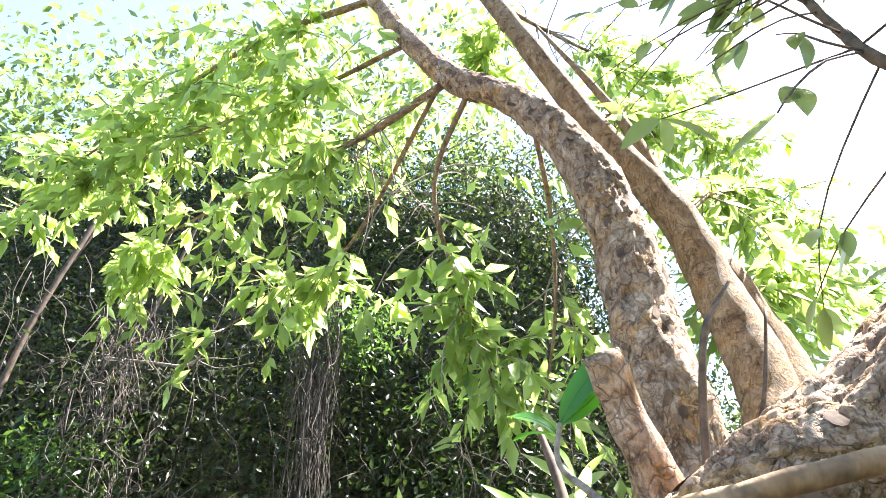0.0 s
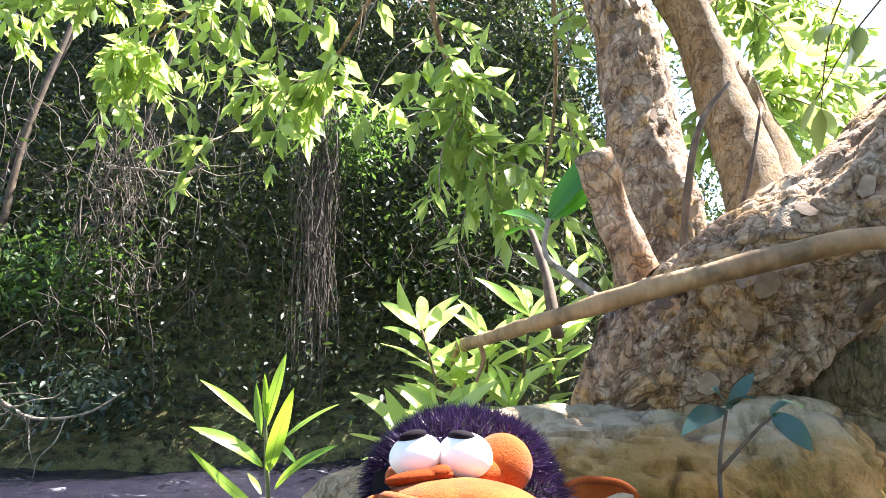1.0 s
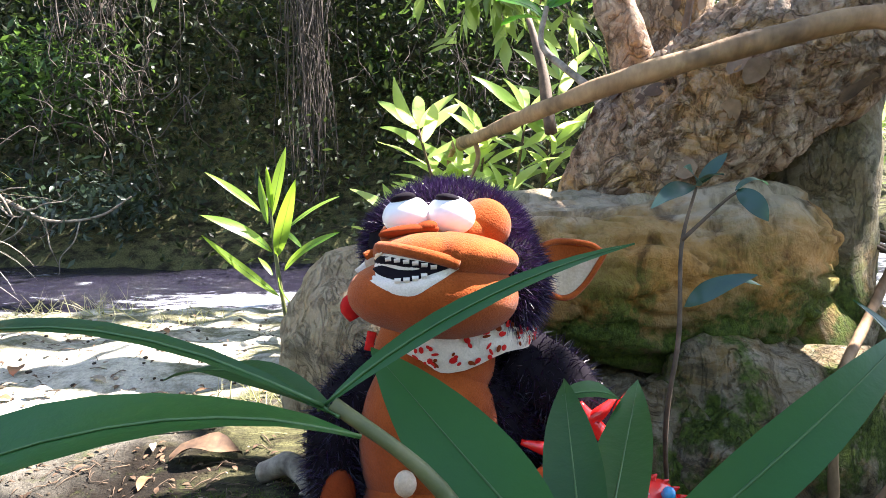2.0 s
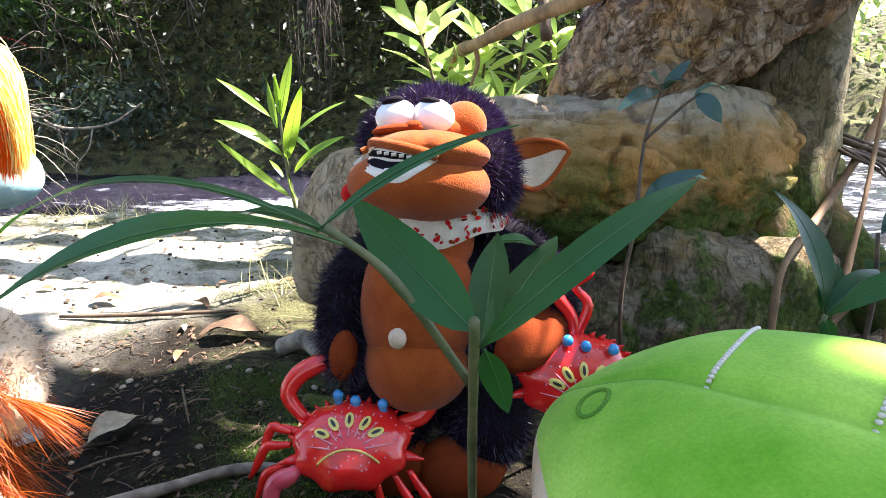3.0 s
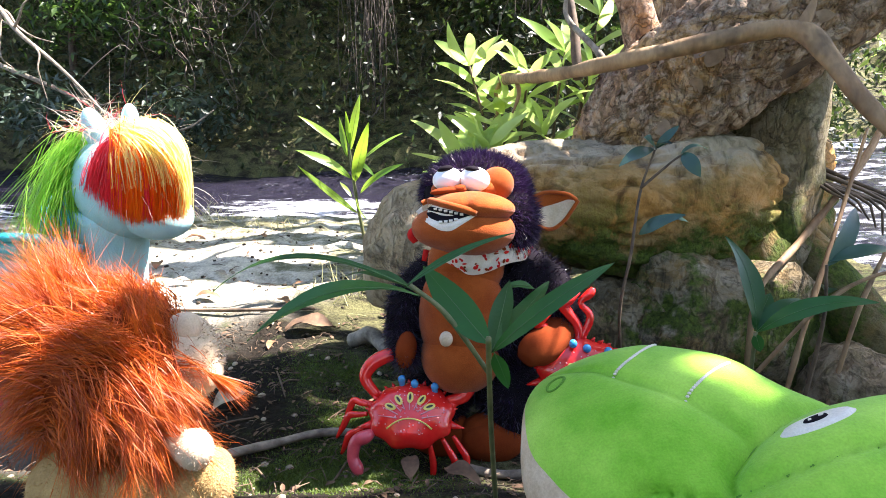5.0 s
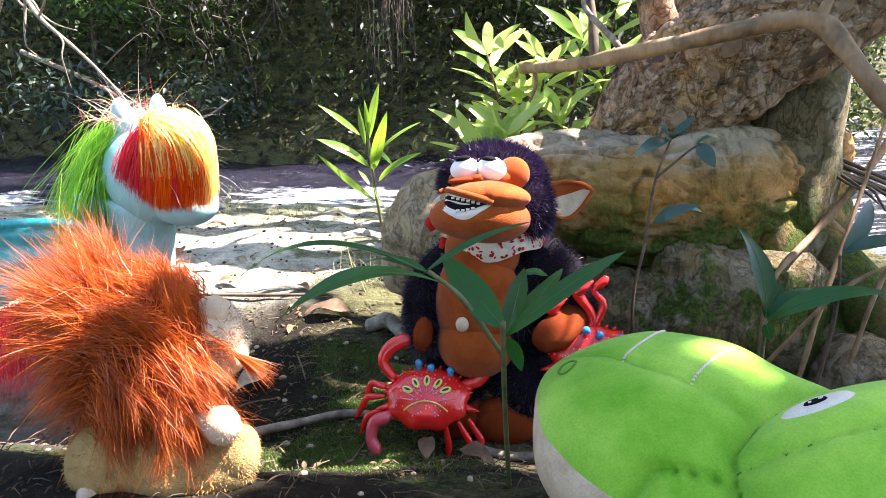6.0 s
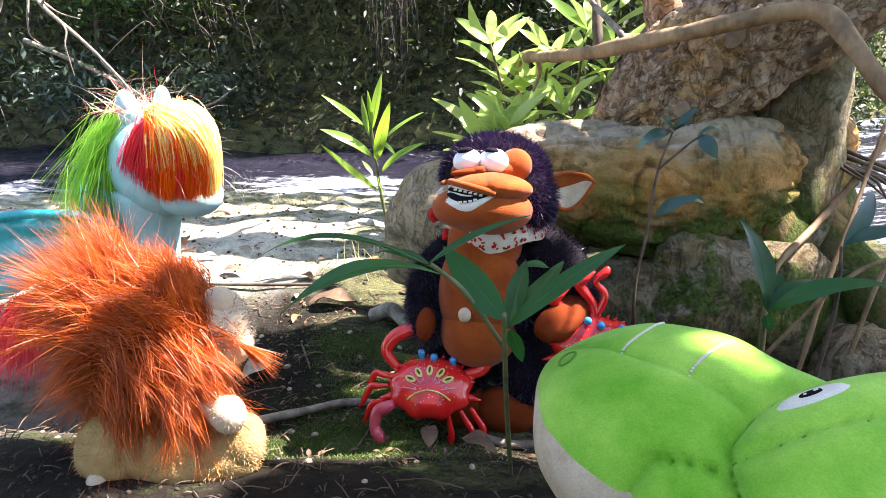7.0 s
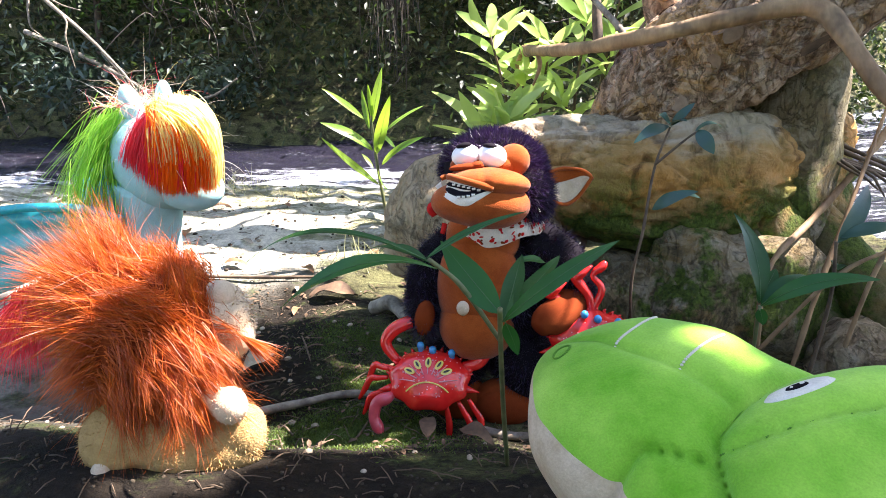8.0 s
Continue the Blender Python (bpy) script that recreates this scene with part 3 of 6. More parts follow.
def hanging(name, x, top, bottom, width, n, label, thick=0.0035, loose=0.05):
    """Dry vines: some hang straight, some wander and loop."""
    s = Shape()
    for _ in range(n):
        px = x + random.gauss(0, width)
        z0 = top + random.uniform(-0.5, 0.2)
        z1 = bottom + random.uniform(-0.1, 0.75) * (top - bottom)
        py = far_edge(x) + 0.42 * (top * 0.5) - 0.15 + random.gauss(0, 0.1)
        k, sway, ph, w = 8, random.gauss(0, loose), random.uniform(0, 6), random.uniform(0.3, 1.0) * thick
        drift = random.gauss(0, width * 0.7)
        pts = []
        for i in range(k):
            f = i / (k - 1)
            pts.append((px + drift * f + sway * math.sin(f * 5 + ph) + random.gauss(0, loose * 0.35), py - 0.12 * f + random.gauss(0, 0.03), z0 + (z1 - z0) * f + random.gauss(0, loose * 0.5), w))
        s.tube(pts, 0, 3, 3)
    return tagged(s.build(name, [VINE]), label, "vines", kind="stuff")


hanging("hanging_vines", -2.05, 2.0, 0.7, 0.13, 60, "tangle of grey dry vines hanging down the far bank", 0.004, 0.09)
hanging("hanging_vines", -0.86, 2.15, 0.35, 0.07, 150, "pale column of dry hanging roots on the far bank", 0.0038, 0.025)
hanging("hanging_vines", -1.95, 1.3, 0.25, 0.25, 24, "loose grey vines trailing towards the water", 0.004, 0.12)
hanging("hanging_vines", -2.8, 2.4, 0.9, 0.35, 18, "thin grey vines hanging from slender trees", 0.003, 0.08)
hanging("hanging_vines", -1.4, 2.2, 0.7, 0.45, 20, "thin dry vines among the dark shrubs", 0.003, 0.09)
hanging("hanging_vines", 0.0, 1.5, 0.4, 0.45, 30, "fine dry rootlets on the shaded bank", 0.0025, 0.06)

ts = Shape()
for _ in range(150):
    x, y, z = on_bank()
    y -= 0.3
    a = random.uniform(-0.9, 0.9)
    ln = random.uniform(0.25, 1.0)
    pts = [(x, y, z, 0.006)]
    for k in range(1, 5):
        a += random.gauss(0, 0.3)
        pts.append((pts[-1][0] + math.sin(a) * ln / 4, y - 0.03 * k + random.gauss(0, 0.03), pts[-1][2] + math.cos(a) * ln / 4 * random.choice((1, 1, -0.4)), 0.006 - 0.001 * k))
    ts.tube(pts, 0, 4, 2)
tagged(ts.build("bank_twigs", [VINE]), "bare grey twigs sticking out of the far bank shrubs", "twigs", kind="stuff")


def slim_tree(pts, label):
    t = thing("slim_tree", label, "tree", pts[0][:3], "slim trees on the far bank")
    s = Shape()
    s.tube([(x, y, z, w * 0.62) for x, y, z, w in pts], 0, 8, 5, 0.15, 6)
    part("trunk", s, DARK_BARK, t)


slim_tree([(-3.05, 3.75, -0.1, 0.045), (-2.98, 3.85, 0.9, 0.04), (-2.92, 3.95, 2.0, 0.035), (-2.7, 4.1, 3.2, 0.03), (-2.6, 4.3, 4.6, 0.02)], "slender brown tree trunk among dark shrubs")
slim_tree([(-2.55, 4.1, 0.4, 0.03), (-2.4, 4.15, 1.5, 0.026), (-2.15, 4.2, 2.4, 0.022), (-1.95, 4.3, 3.4, 0.016)], "thin leaning grey sapling trunk on the far bank")
slim_tree([(-3.6, 4.3, 0.3, 0.04), (-3.4, 4.4, 1.8, 0.035), (-2.9, 4.5, 3.4, 0.028), (-2.3, 4.6, 4.8, 0.02)], "leaning dark tree trunk behind hanging vines")

def bare_branch(pts, label, n=9):
    t = thing("bare_branch", label, "branch", pts[0][:3], "bare branches over the water")
    s = Shape()
    s.tube(pts, 0, 8, 6, 0.2, 12)
    part("stem", s, TWIG_PALE, t)
    line = smooth_line(pts, 8)
    for _ in range(n):
        q = line[random.randrange(4, len(line))]
        a = random.uniform(-2.6, 0.4)
        s = Shape()
        p, rows = Vector(q[:3]), [(*q[:3], q[3] * 0.6)]
        for k in range(4):
            a += random.gauss(0, 0.35)
            p = p + Vector((math.cos(a), random.gauss(0, 0.4), math.sin(a))) * random.uniform(0.05, 0.12)
            rows.append((*p, q[3] * (0.5 - 0.1 * k)))
        s.tube(rows, 0, 5, 4)
        part("twig", s, TWIG_PALE, t)


bare_branch([(-3.6, 3.6, 1.1, 0.02), (-3.1, 3.35, 0.95, 0.017), (-2.85, 3.2, 0.77, 0.014), (-2.637, 3.2, 0.575, 0.011), (-2.43, 3.2, 0.344, 0.008), (-2.35, 3.2, 0.2, 0.005)], "pale bare branch hanging over the dark stream")
bare_branch([(-3.3, 3.5, 0.6, 0.016), (-2.75, 3.35, 0.42, 0.014), (-2.41, 3.3, 0.26, 0.011), (-2.22, 3.3, 0.17, 0.009), (-1.95, 3.3, 0.19, 0.007), (-1.75, 3.3, 0.3, 0.005)], "grey bare branch dipping towards the water", 7)
bare_branch([(-2.3, 3.9, 1.75, 0.014), (-1.95, 3.85, 1.7, 0.012), (-1.7, 3.8, 1.66, 0.009), (-1.6, 3.8, 1.75, 0.005)], "grey bare branch among hanging vines", 5)

# ---- the gnarled tree ----
tree = thing("gnarled_tree", "old gnarled tree with flaky brown bark and leaning trunks", "tree", (0.6, 1.0, 0.0))
s = Shape()
s.tube([(-0.02, 0.80, 0.27, 0.06), (0.05, 0.75, 0.295, 0.095), (0.14, 0.735, 0.31, 0.112), (0.28, 0.75, 0.305, 0.12), (0.42, 0.82, 0.30, 0.12), (0.55, 0.95, 0.305, 0.118), (0.64, 1.12, 0.29, 0.11), (0.7, 1.3, 0.25, 0.1)],
       0, 150, 30, 0.34, 5, 0.02, 11, plates=0.035)
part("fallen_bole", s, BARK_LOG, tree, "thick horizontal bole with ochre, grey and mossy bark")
s = Shape()
s.tube([(0.22, 0.86, 0.36, 0.06), (0.27, 0.79, 0.435, 0.088), (0.33, 0.765, 0.495, 0.1), (0.40, 0.745, 0.555, 0.102), (0.52, 0.73, 0.635, 0.1), (0.7, 0.72, 0.79, 0.1), (0.98, 0.71, 1.1, 0.095), (1.28, 0.72, 1.6, 0.085), (1.5, 0.75, 2.1, 0.06)],
       0, 150, 30, 0.24, 5, 0.018, 14, plates=0.07)
lean_skin = list(s.v)
part("leaning_trunk", s, BARK, tree, "deeply furrowed leaning trunk")
s = Shape()
s.tube([(0.52, 1.38, -0.02, 0.14), (0.51, 1.40, 0.4, 0.12), (0.50, 1.42, 0.75, 0.105), (0.49, 1.48, 1.1, 0.088), (0.475, 1.52, 1.36, 0.082), (0.42, 1.57, 1.6, 0.074), (0.32, 1.65, 1.84, 0.062), (0.18, 1.72, 2.02, 0.052), (0.03, 1.8, 2.17, 0.05),
        (-0.14, 1.88, 2.45, 0.045), (-0.33, 2.0, 2.86, 0.038), (-0.6, 2.2, 3.6, 0.025)], 0, 80, 24, 0.16, 8, 0.012, 22, plates=0.16)
upright_skin = list(s.v)
part("upright_trunk", s, BARK, tree, "curving upright trunk with peeling brown bark")
s = Shape()
s.tube([(0.62, 1.42, -0.1, 0.1), (0.66, 1.46, 0.3, 0.09), (0.80, 1.6, 0.7, 0.08), (0.87, 1.7, 0.95, 0.078), (0.86, 1.82, 1.25, 0.075), (0.82, 1.9, 1.58, 0.068), (0.58, 2.0, 2.12, 0.056), (0.23, 2.1, 2.96, 0.045), (-0.1, 2.3, 3.8, 0.03)], 0, 32, 10, 0.15, 8, 0.03, 18)
part("rear_trunk", s, BARK_SMOOTH, tree, "smoother pale tan rear trunk")
s = Shape()
s.tube([(0.66, 1.5, -0.2, 0.07), (0.72, 1.56, 0.4, 0.07), (1.0, 1.78, 0.9, 0.065), (1.0, 1.95, 1.3, 0.055), (0.9, 2.1, 1.75, 0.04), (0.78, 2.2, 2.3, 0.025), (0.5, 2.4, 3.1, 0.006)], 0, 24, 10, 0.15, 8, 0.03, 18)
part("rear_trunk", s, BARK_SMOOTH, tree)
s = Shape()
s.tube([(0.325, 0.9, 0.46, 0.04), (0.29, 0.9, 0.58, 0.032), (0.25, 0.895, 0.69, 0.028), (0.228, 0.89, 0.765, 0.027)], 0, 20, 8, 0.2, 20, 0.05, 30)
part("broken_stub", s, BARK, tree, "snapped-off stub of a dead shoot")
s = Shape()
for k in range(9):
    a = 0.6 + 0.28 * k
    s.tube([(0.52 + 0.06 * math.cos(a * 2), 0.83, 0.36 + random.uniform(-0.02, 0.02), 0.004), (0.56 + 0.02 * k, 0.76, 0.335 - 0.006 * k, 0.003), (0.6 + 0.012 * k, 0.72, 0.31 - 0.012 * k, 0.0015)], 0, 5, 3)
part("dead_twig_tuft", s, TWIG, tree, "tuft of dark dead twigs in the fork")
s = Shape()
s.tube([(0.56, 0.78, 0.66, 0.05), (0.525, 0.80, 0.56, 0.066), (0.505, 0.80, 0.45, 0.07), (0.50, 0.79, 0.33, 0.078), (0.51, 0.76, 0.18, 0.07), (0.54, 0.72, 0.04, 0.075)], 0, 60, 14, 0.28, 9, 0.02, 18)
part("buttress", s, ROCK, tree, "mossy ochre buttress under the leaning trunk")
s = Shape()
s.ellipsoid((-0.015, 0.72, 0.215), (0.18, 0.12, 0.14), (0, 4, 6), 0, 60, 36, lambda p, d: p * (1 + 0.16 * noise.noise(d * 2.2 + Vector((1, 2, 3))) + 0.04 * noise.noise(d * 7)))
part("burl", s, BURL, tree, "rounded weathered burl at the foot")
for pts in ([(0.45, 0.78, 0.28, 0.07), (0.5, 0.72, 0.14, 0.055), (0.56, 0.66, 0.06, 0.045), (0.7, 0.55, 0.03, 0.03)],
            [(0.58, 0.95, 0.28, 0.08), (0.62, 0.86, 0.15, 0.055), (0.67, 0.8, 0.05, 0.045), (0.74, 0.75, 0.02, 0.03)],
            [(0.5, 0.82, 0.26, 0.06), (0.58, 0.72, 0.17, 0.05), (0.66, 0.64, 0.07, 0.045), (0.76, 0.58, 0.02, 0.03)],
            [(0.05, 0.72, 0.14, 0.05), (0.0, 0.62, 0.06, 0.03), (-0.1, 0.58, 0.035, 0.016), (-0.16, 0.6, 0.03, 0.009)]):
    s = Shape()
    s.tube(pts, 0, 20, 8, 0.25, 12, 0.05, 20)
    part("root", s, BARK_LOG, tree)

def flakes(verts, sides, n, first, last):
    """Loose scales of bark lying on a trunk, each an uneven curled plate."""
    rows = len(verts) // sides
    s = Shape()
    for _ in range(n):
        i, j = random.randrange(int(first * rows) + 2, int(last * rows) - 2), random.randrange(sides)
        p = Vector(verts[i * sides + j])
        d = (Vector(verts[(i + 2) * sides + j]) - Vector(verts[(i - 2) * sides + j])).normalized()
        a = (Vector(verts[i * sides + (j + 2) % sides]) - Vector(verts[i * sides + (j - 2) % sides])).normalized()
        o = d.cross(a).normalized()
        hub = sum((Vector(verts[i * sides + k]) for k in range(0, sides, sides // 6)), Vector()) / len(range(0, sides, sides // 6))
        if o.dot(p - hub) < 0:
            o = -o
        if o.y > 0.4:
            continue
        ln, wd, b, turn = random.uniform(0.008, 0.026), random.uniform(0.006, 0.014), len(s.v), random.gauss(0, 0.35)
        lift = random.uniform(0.0005, 0.0035)
        e, g = d * math.cos(turn) + a * math.sin(turn), a * math.cos(turn) - d * math.sin(turn)
        s.v.append(p + o * 0.0012)
        for k in range(9):
            t = 2 * math.pi * k / 9
            c, q = math.cos(t), math.sin(t)
            r = random.uniform(0.72, 1.15)
            s.v.append(p + e * ln * c * r + g * wd * q * r + o * (0.0005 + lift * max(0.0, c) ** 2))
        for k in range(9):
            s.face((b, b + 1 + k, b + 1 + (k + 1) % 9), random.choice((0, 0, 1)) if k == 0 else s.m[-1])
    part("bark_scales", s, [FLAKE, FLAKE_DARK], tree, "loose curled scales of bark", True)["kind"] = "stuff"


flakes(lean_skin, 150, 70, 0.08, 0.62)
flakes(upright_skin, 80, 260, 0.15, 0.7)

# ways through the leaves by which the sun reaches the bank
GAPS = [((0.02, 0.39, 0.385), 0.06), ((-0.38, 0.44, 0.40), 0.1), ((-0.44, 0.42, 0.25), 0.05), ((-0.40, 0.2, 0.33), 0.085), ((-0.21, 0.16, 0.21), 0.035),
        ((0.217, 0.10, 0.333), 0.004), ((0.13, 0.75, 0.42), 0.1), ((0.33, 0.7, 0.52), 0.09), ((0.47, 0.72, 0.38), 0.07), ((0.6, 0.7, 0.6), 0.08), ((0.40, 0.54, 0.56), 0.06), ((0.2, 0.66, 0.53), 0.05), ((0.46, 0.40, 0.45), 0.03), ((0.3, 0.66, 0.3), 0.03), ((-0.2, 1.0, 0.35), 0.2), ((0.08, 1.45, 0.45), 0.2)]
GAPS += [((random.uniform(-1.5, -0.35), random.uniform(0.85, 1.75), 0.04), random.uniform(0.03, 0.14)) for _ in range(22)]


def sunlit(p):
    for g, r in GAPS:
        w = Vector(p) - Vector(g)
        a = w.dot(TO_SUN)
        if (w - TO_SUN * a).length < r + 0.03:
            return True
    return False


BOUGHS = [
    [(0.03, 1.8, 2.17, 0.03), (-0.3, 2.0, 2.08, 0.024), (-0.7, 2.3, 2.1, 0.018), (-1.3, 2.7, 2.1, 0.012), (-1.9, 3.0, 1.95, 0.006)],
    [(-0.33, 2.0, 2.86, 0.03), (-1.0, 2.3, 2.9, 0.022), (-1.8, 2.7, 2.7, 0.014), (-2.7, 3.1, 2.35, 0.006)],
    [(0.30, 1.68, 1.86, 0.018), (0.36, 1.85, 1.6, 0.014), (0.36, 1.95, 1.25, 0.01), (0.3, 2.0, 0.95, 0.005)],
    [(0.1, 1.76, 2.1, 0.02), (-0.05, 2.0, 1.8, 0.016), (0.05, 2.15, 1.4, 0.012), (0.15, 2.2, 1.1, 0.006)],
    [(-0.14, 1.88, 2.45, 0.02), (-0.7, 2.2, 2.45, 0.015), (-1.3, 2.5, 2.5, 0.01), (-1.9, 2.7, 2.4, 0.005)],
    [(0.82, 1.9, 1.58, 0.025), (1.2, 2.3, 1.95, 0.018), (1.7, 2.8, 2.2, 0.012), (2.3, 3.2, 2.2, 0.006)],
    [(0.23, 2.1, 2.96, 0.03), (0.3, 2.6, 3.2, 0.02), (-0.2, 3.2, 3.3, 0.012), (-0.8, 3.8, 3.2, 0.006)],
    [(0.0, 1.82, 2.2, 0.018), (-0.45, 2.4, 1.75, 0.013), (-0.9, 2.9, 1.75, 0.008), (-1.3, 3.2, 1.65, 0.004)],
    [(0.86, 1.82, 1.25, 0.02), (1.25, 2.3, 1.5, 0.015), (1.75, 2.8, 1.75, 0.01), (2.3, 3.2, 1.85, 0.005)],
    [(0.58, 2.0, 2.12, 0.024), (0.95, 2.5, 2.55, 0.018), (1.4, 2.9, 2.8, 0.012), (2.0, 3.3, 2.9, 0.006)],
    [(0.23, 2.1, 2.96, 0.024), (0.6, 2.5, 3.15, 0.018), (1.1, 2.9, 3.3, 0.012), (1.7, 3.2, 3.4, 0.006)],
]
lim, tips, tdir, tl = Shape(), [], [], []
for k, rows in enumerate(BOUGHS):
    s = Shape()
    s.tube([(x, y, z, w * 0.6) for x, y, z, w in rows], 0, 12, 8, 0.2, 14)
    part("limb", s, BARK_SMOOTH, tree)
    line = smooth_line(rows, 12)
    for _ in range((60, 100, 14, 38, 62, 60, 60, 22, 80, 70, 60)[k]):
        p = Vector(line[random.randrange(len(line) // 5, len(line))][:3])
        d = Vector((random.gauss(0, 1), random.gauss(0, 1), random.gauss(-0.1, 0.6))).normalized()
        ln = random.uniform(0.15, 0.5)
        pts = [(*p, 0.004)]
        for i in range(4):
            d = (d + Vector((random.gauss(0, 0.2), random.gauss(0, 0.2), -0.22))).normalized()
            p = p + d * ln / 4
            pts.append((*p, 0.0035 - 0.0006 * i))
            for _ in range(random.randint(3, 6)):
                q, e = p + d * random.uniform(-0.05, 0.02), d * 0.6 + Vector((random.gauss(0, 0.7), random.gauss(0, 0.7), random.gauss(-0.45, 0.5)))
                if random.random() < 0.2 or (sunlit(q) or sunlit(q + e.normalized() * 0.09)):
                    continue
                tips.append(q)
                tdir.append(e)
                tl.append(random.uniform(0.08, 0.14))
        lim.tube(pts, 0, 4, 2)
part("branchlets", lim, TWIG_PALE, tree, "thin pale leafy branchlets")["kind"] = "stuff"
tl = np.array(tl)
crown = leaf_cloud("crown", np.array([p - tree.location for p in tips]), np.array(tdir), tl, tl * rng.uniform(0.32, 0.45, len(tl)), LEAF_CROWN, rng, "backlit yellow-green leaves", "", tree)

# overhead crown on the leaning trunk, with gaps where the sun comes through
s = Shape()
s.tube([(1.5, 0.75, 2.1, 0.05), (1.52, 1.05, 2.45, 0.035), (1.35, 1.4, 2.6, 0.022), (1.05, 1.65, 2.6, 0.01)], 0, 12, 8, 0.2, 14)
part("limb", s, TWIG, tree)
s = Shape()
s.tube([(1.5, 0.75, 2.1, 0.04), (1.66, 0.58, 2.5, 0.03), (1.85, 0.42, 2.9, 0.02), (2.0, 0.3, 3.1, 0.01)], 0, 12, 8, 0.2, 14)
part("limb", s, TWIG, tree)
pc, pd = [], []
for _ in range(9000):
    z = random.uniform(2.3, 3.3)
    tgt = Vector((random.uniform(-0.95, 0.75), random.uniform(-0.6, 0.95), 0.2))
    p = tgt + TO_SUN * ((z - 0.2) / TO_SUN.z)
    p += Vector((random.gauss(0, 0.05), random.gauss(0, 0.05), 0))
    d = Vector((random.gauss(0, 1), random.gauss(0, 1), random.gauss(-0.5, 0.4))).normalized()
    if (sunlit(p) or sunlit(p + d * 0.07) or sunlit(p + d * 0.13)):
        continue
    pc.append(p)
    pd.append(d)
tl = rng.uniform(0.09, 0.16, len(pc))
leaf_cloud("overhead_crown", np.array([p - tree.location for p in pc]), np.array(pd), tl, tl * 0.42, LEAF_BIG, rng, "broad shading leaves overhead", "", tree)

sl, bc, bd = Shape(), [], []
bough = [(1.05, 0.75, 1.0, 0.012), (0.78, 0.8, 1.215, 0.011), (0.76, 0.88, 1.42, 0.01), (0.75, 0.95, 1.68, 0.009), (0.72, 1.0, 1.85, 0.007), (0.6, 1.1, 2.2, 0.004)]
s = Shape()
s.tube(bough, 0, 10, 8, 0.25, 40)
part("limb", s, TWIG, tree, "slim dark shoot with broad leaves")
line = smooth_line(bough, 10)
for _ in range(200):
    p = Vector(line[random.randrange(8, len(line))][:3])
    d = Vector((random.gauss(-0.1, 0.7), random.gauss(0.5, 0.5), random.gauss(0.0, 0.4))).normalized()
    ln, pts = random.uniform(0.12, 0.5), [(*p, 0.003)]
    if sunlit(p + d * ln * 0.5) or sunlit(p + d * ln):
        continue
    for i in range(3):
        d = (d + Vector((random.gauss(0, 0.15), random.gauss(0, 0.15), -0.15))).normalized()
        p = p + d * ln / 3
        pts.append((*p, 0.0025 - 0.0006 * i))
        for _ in range(random.randint(1, 3)):
            e = d * 0.8 + Vector((random.gauss(0, 0.6), random.gauss(0, 0.6), random.gauss(-0.5, 0.4)))
            if sunlit(p) or sunlit(p + e.normalized() * 0.06) or sunlit(p + e.normalized() * 0.11):
                continue
            bc.append(p)
            bd.append(e)
    sl.tube(pts, 0, 4, 2)
part("branchlets", sl, TWIG, tree)["kind"] = "stuff"
bl = Shape()
for p, d in zip(bc, bd):
    bl.leaf(p, p + d.normalized() * random.uniform(0.06, 0.105), random.uniform(0.024, 0.038), random.uniform(-0.05, 0.1), 0, 8, 0.2, (random.gauss(0, 0.5), random.gauss(-0.4, 0.5), 0.8))
part("broad_leaves", bl, LEAF_SKY, tree, "broad leaves against the bright sky")["kind"] = "stuff"

# ---- rocks ----
def rock(name, c, r, rot, label, mat=ROCK, seed=0.0):
    s = Shape()
    s.ellipsoid((0, 0, 0), r, rot, 0, 44, 28, lambda p, d: p * (1 + 0.22 * noise.noise(d * 1.7 + Vector((seed, 0, 0))) + 0.09 * noise.noise(d * 5 + Vector((0, seed, 0))) + 0.03 * noise.noise(d * 14)))
    ob = tagged(s.build(name, [mat]), label, "rock")
    ob.location = c
    return ob


rock("rock", (0.40, 0.70, 0.10), (0.2, 0.11, 0.15), (0, 10, 15), "mossy grey rock under the horizontal bole", seed=2.0)
rock("rock", (0.24, 0.66, 0.07), (0.12, 0.08, 0.13), (0, 0, -10), "dark mossy stone beneath the bole", seed=5.0)
rock("rock", (0.6, 0.6, 0.03), (0.1, 0.1, 0.09), (0, 0, 20), "brown weathered stone beside the roots", BURL, 9.0)

# ---- dead branch ----
s = Shape()
s.tube([(x, y, z, 0.84 * w) for x, y, z, w in [(0.012, 1.6, 0.485, 0.0118), (0.03, 1.5, 0.492, 0.0171), (0.07, 1.25, 0.499, 0.0144), (0.105, 1.02, 0.506, 0.0138), (0.152, 0.79, 0.517, 0.0131), (0.229, 0.645, 0.536, 0.0128), (0.31, 0.595, 0.554, 0.0128), (0.385, 0.555, 0.567, 0.0128), (0.412, 0.53, 0.56, 0.0138), (0.425, 0.5, 0.535, 0.0128), (0.44, 0.44, 0.488, 0.0112), (0.475, 0.37, 0.425, 0.0112), (0.54, 0.3, 0.31, 0.0131), (0.6, 0.25, 0.13, 0.0131)]],
       0, 28, 22, 0.3, 16, 0.05, 30)
dead_branch = thing("dead_branch", "bare bent tan branch lying across the leaning trunk", "branch", (0.412, 0.53, 0.56))
part("stem", s, STICK, dead_branch)
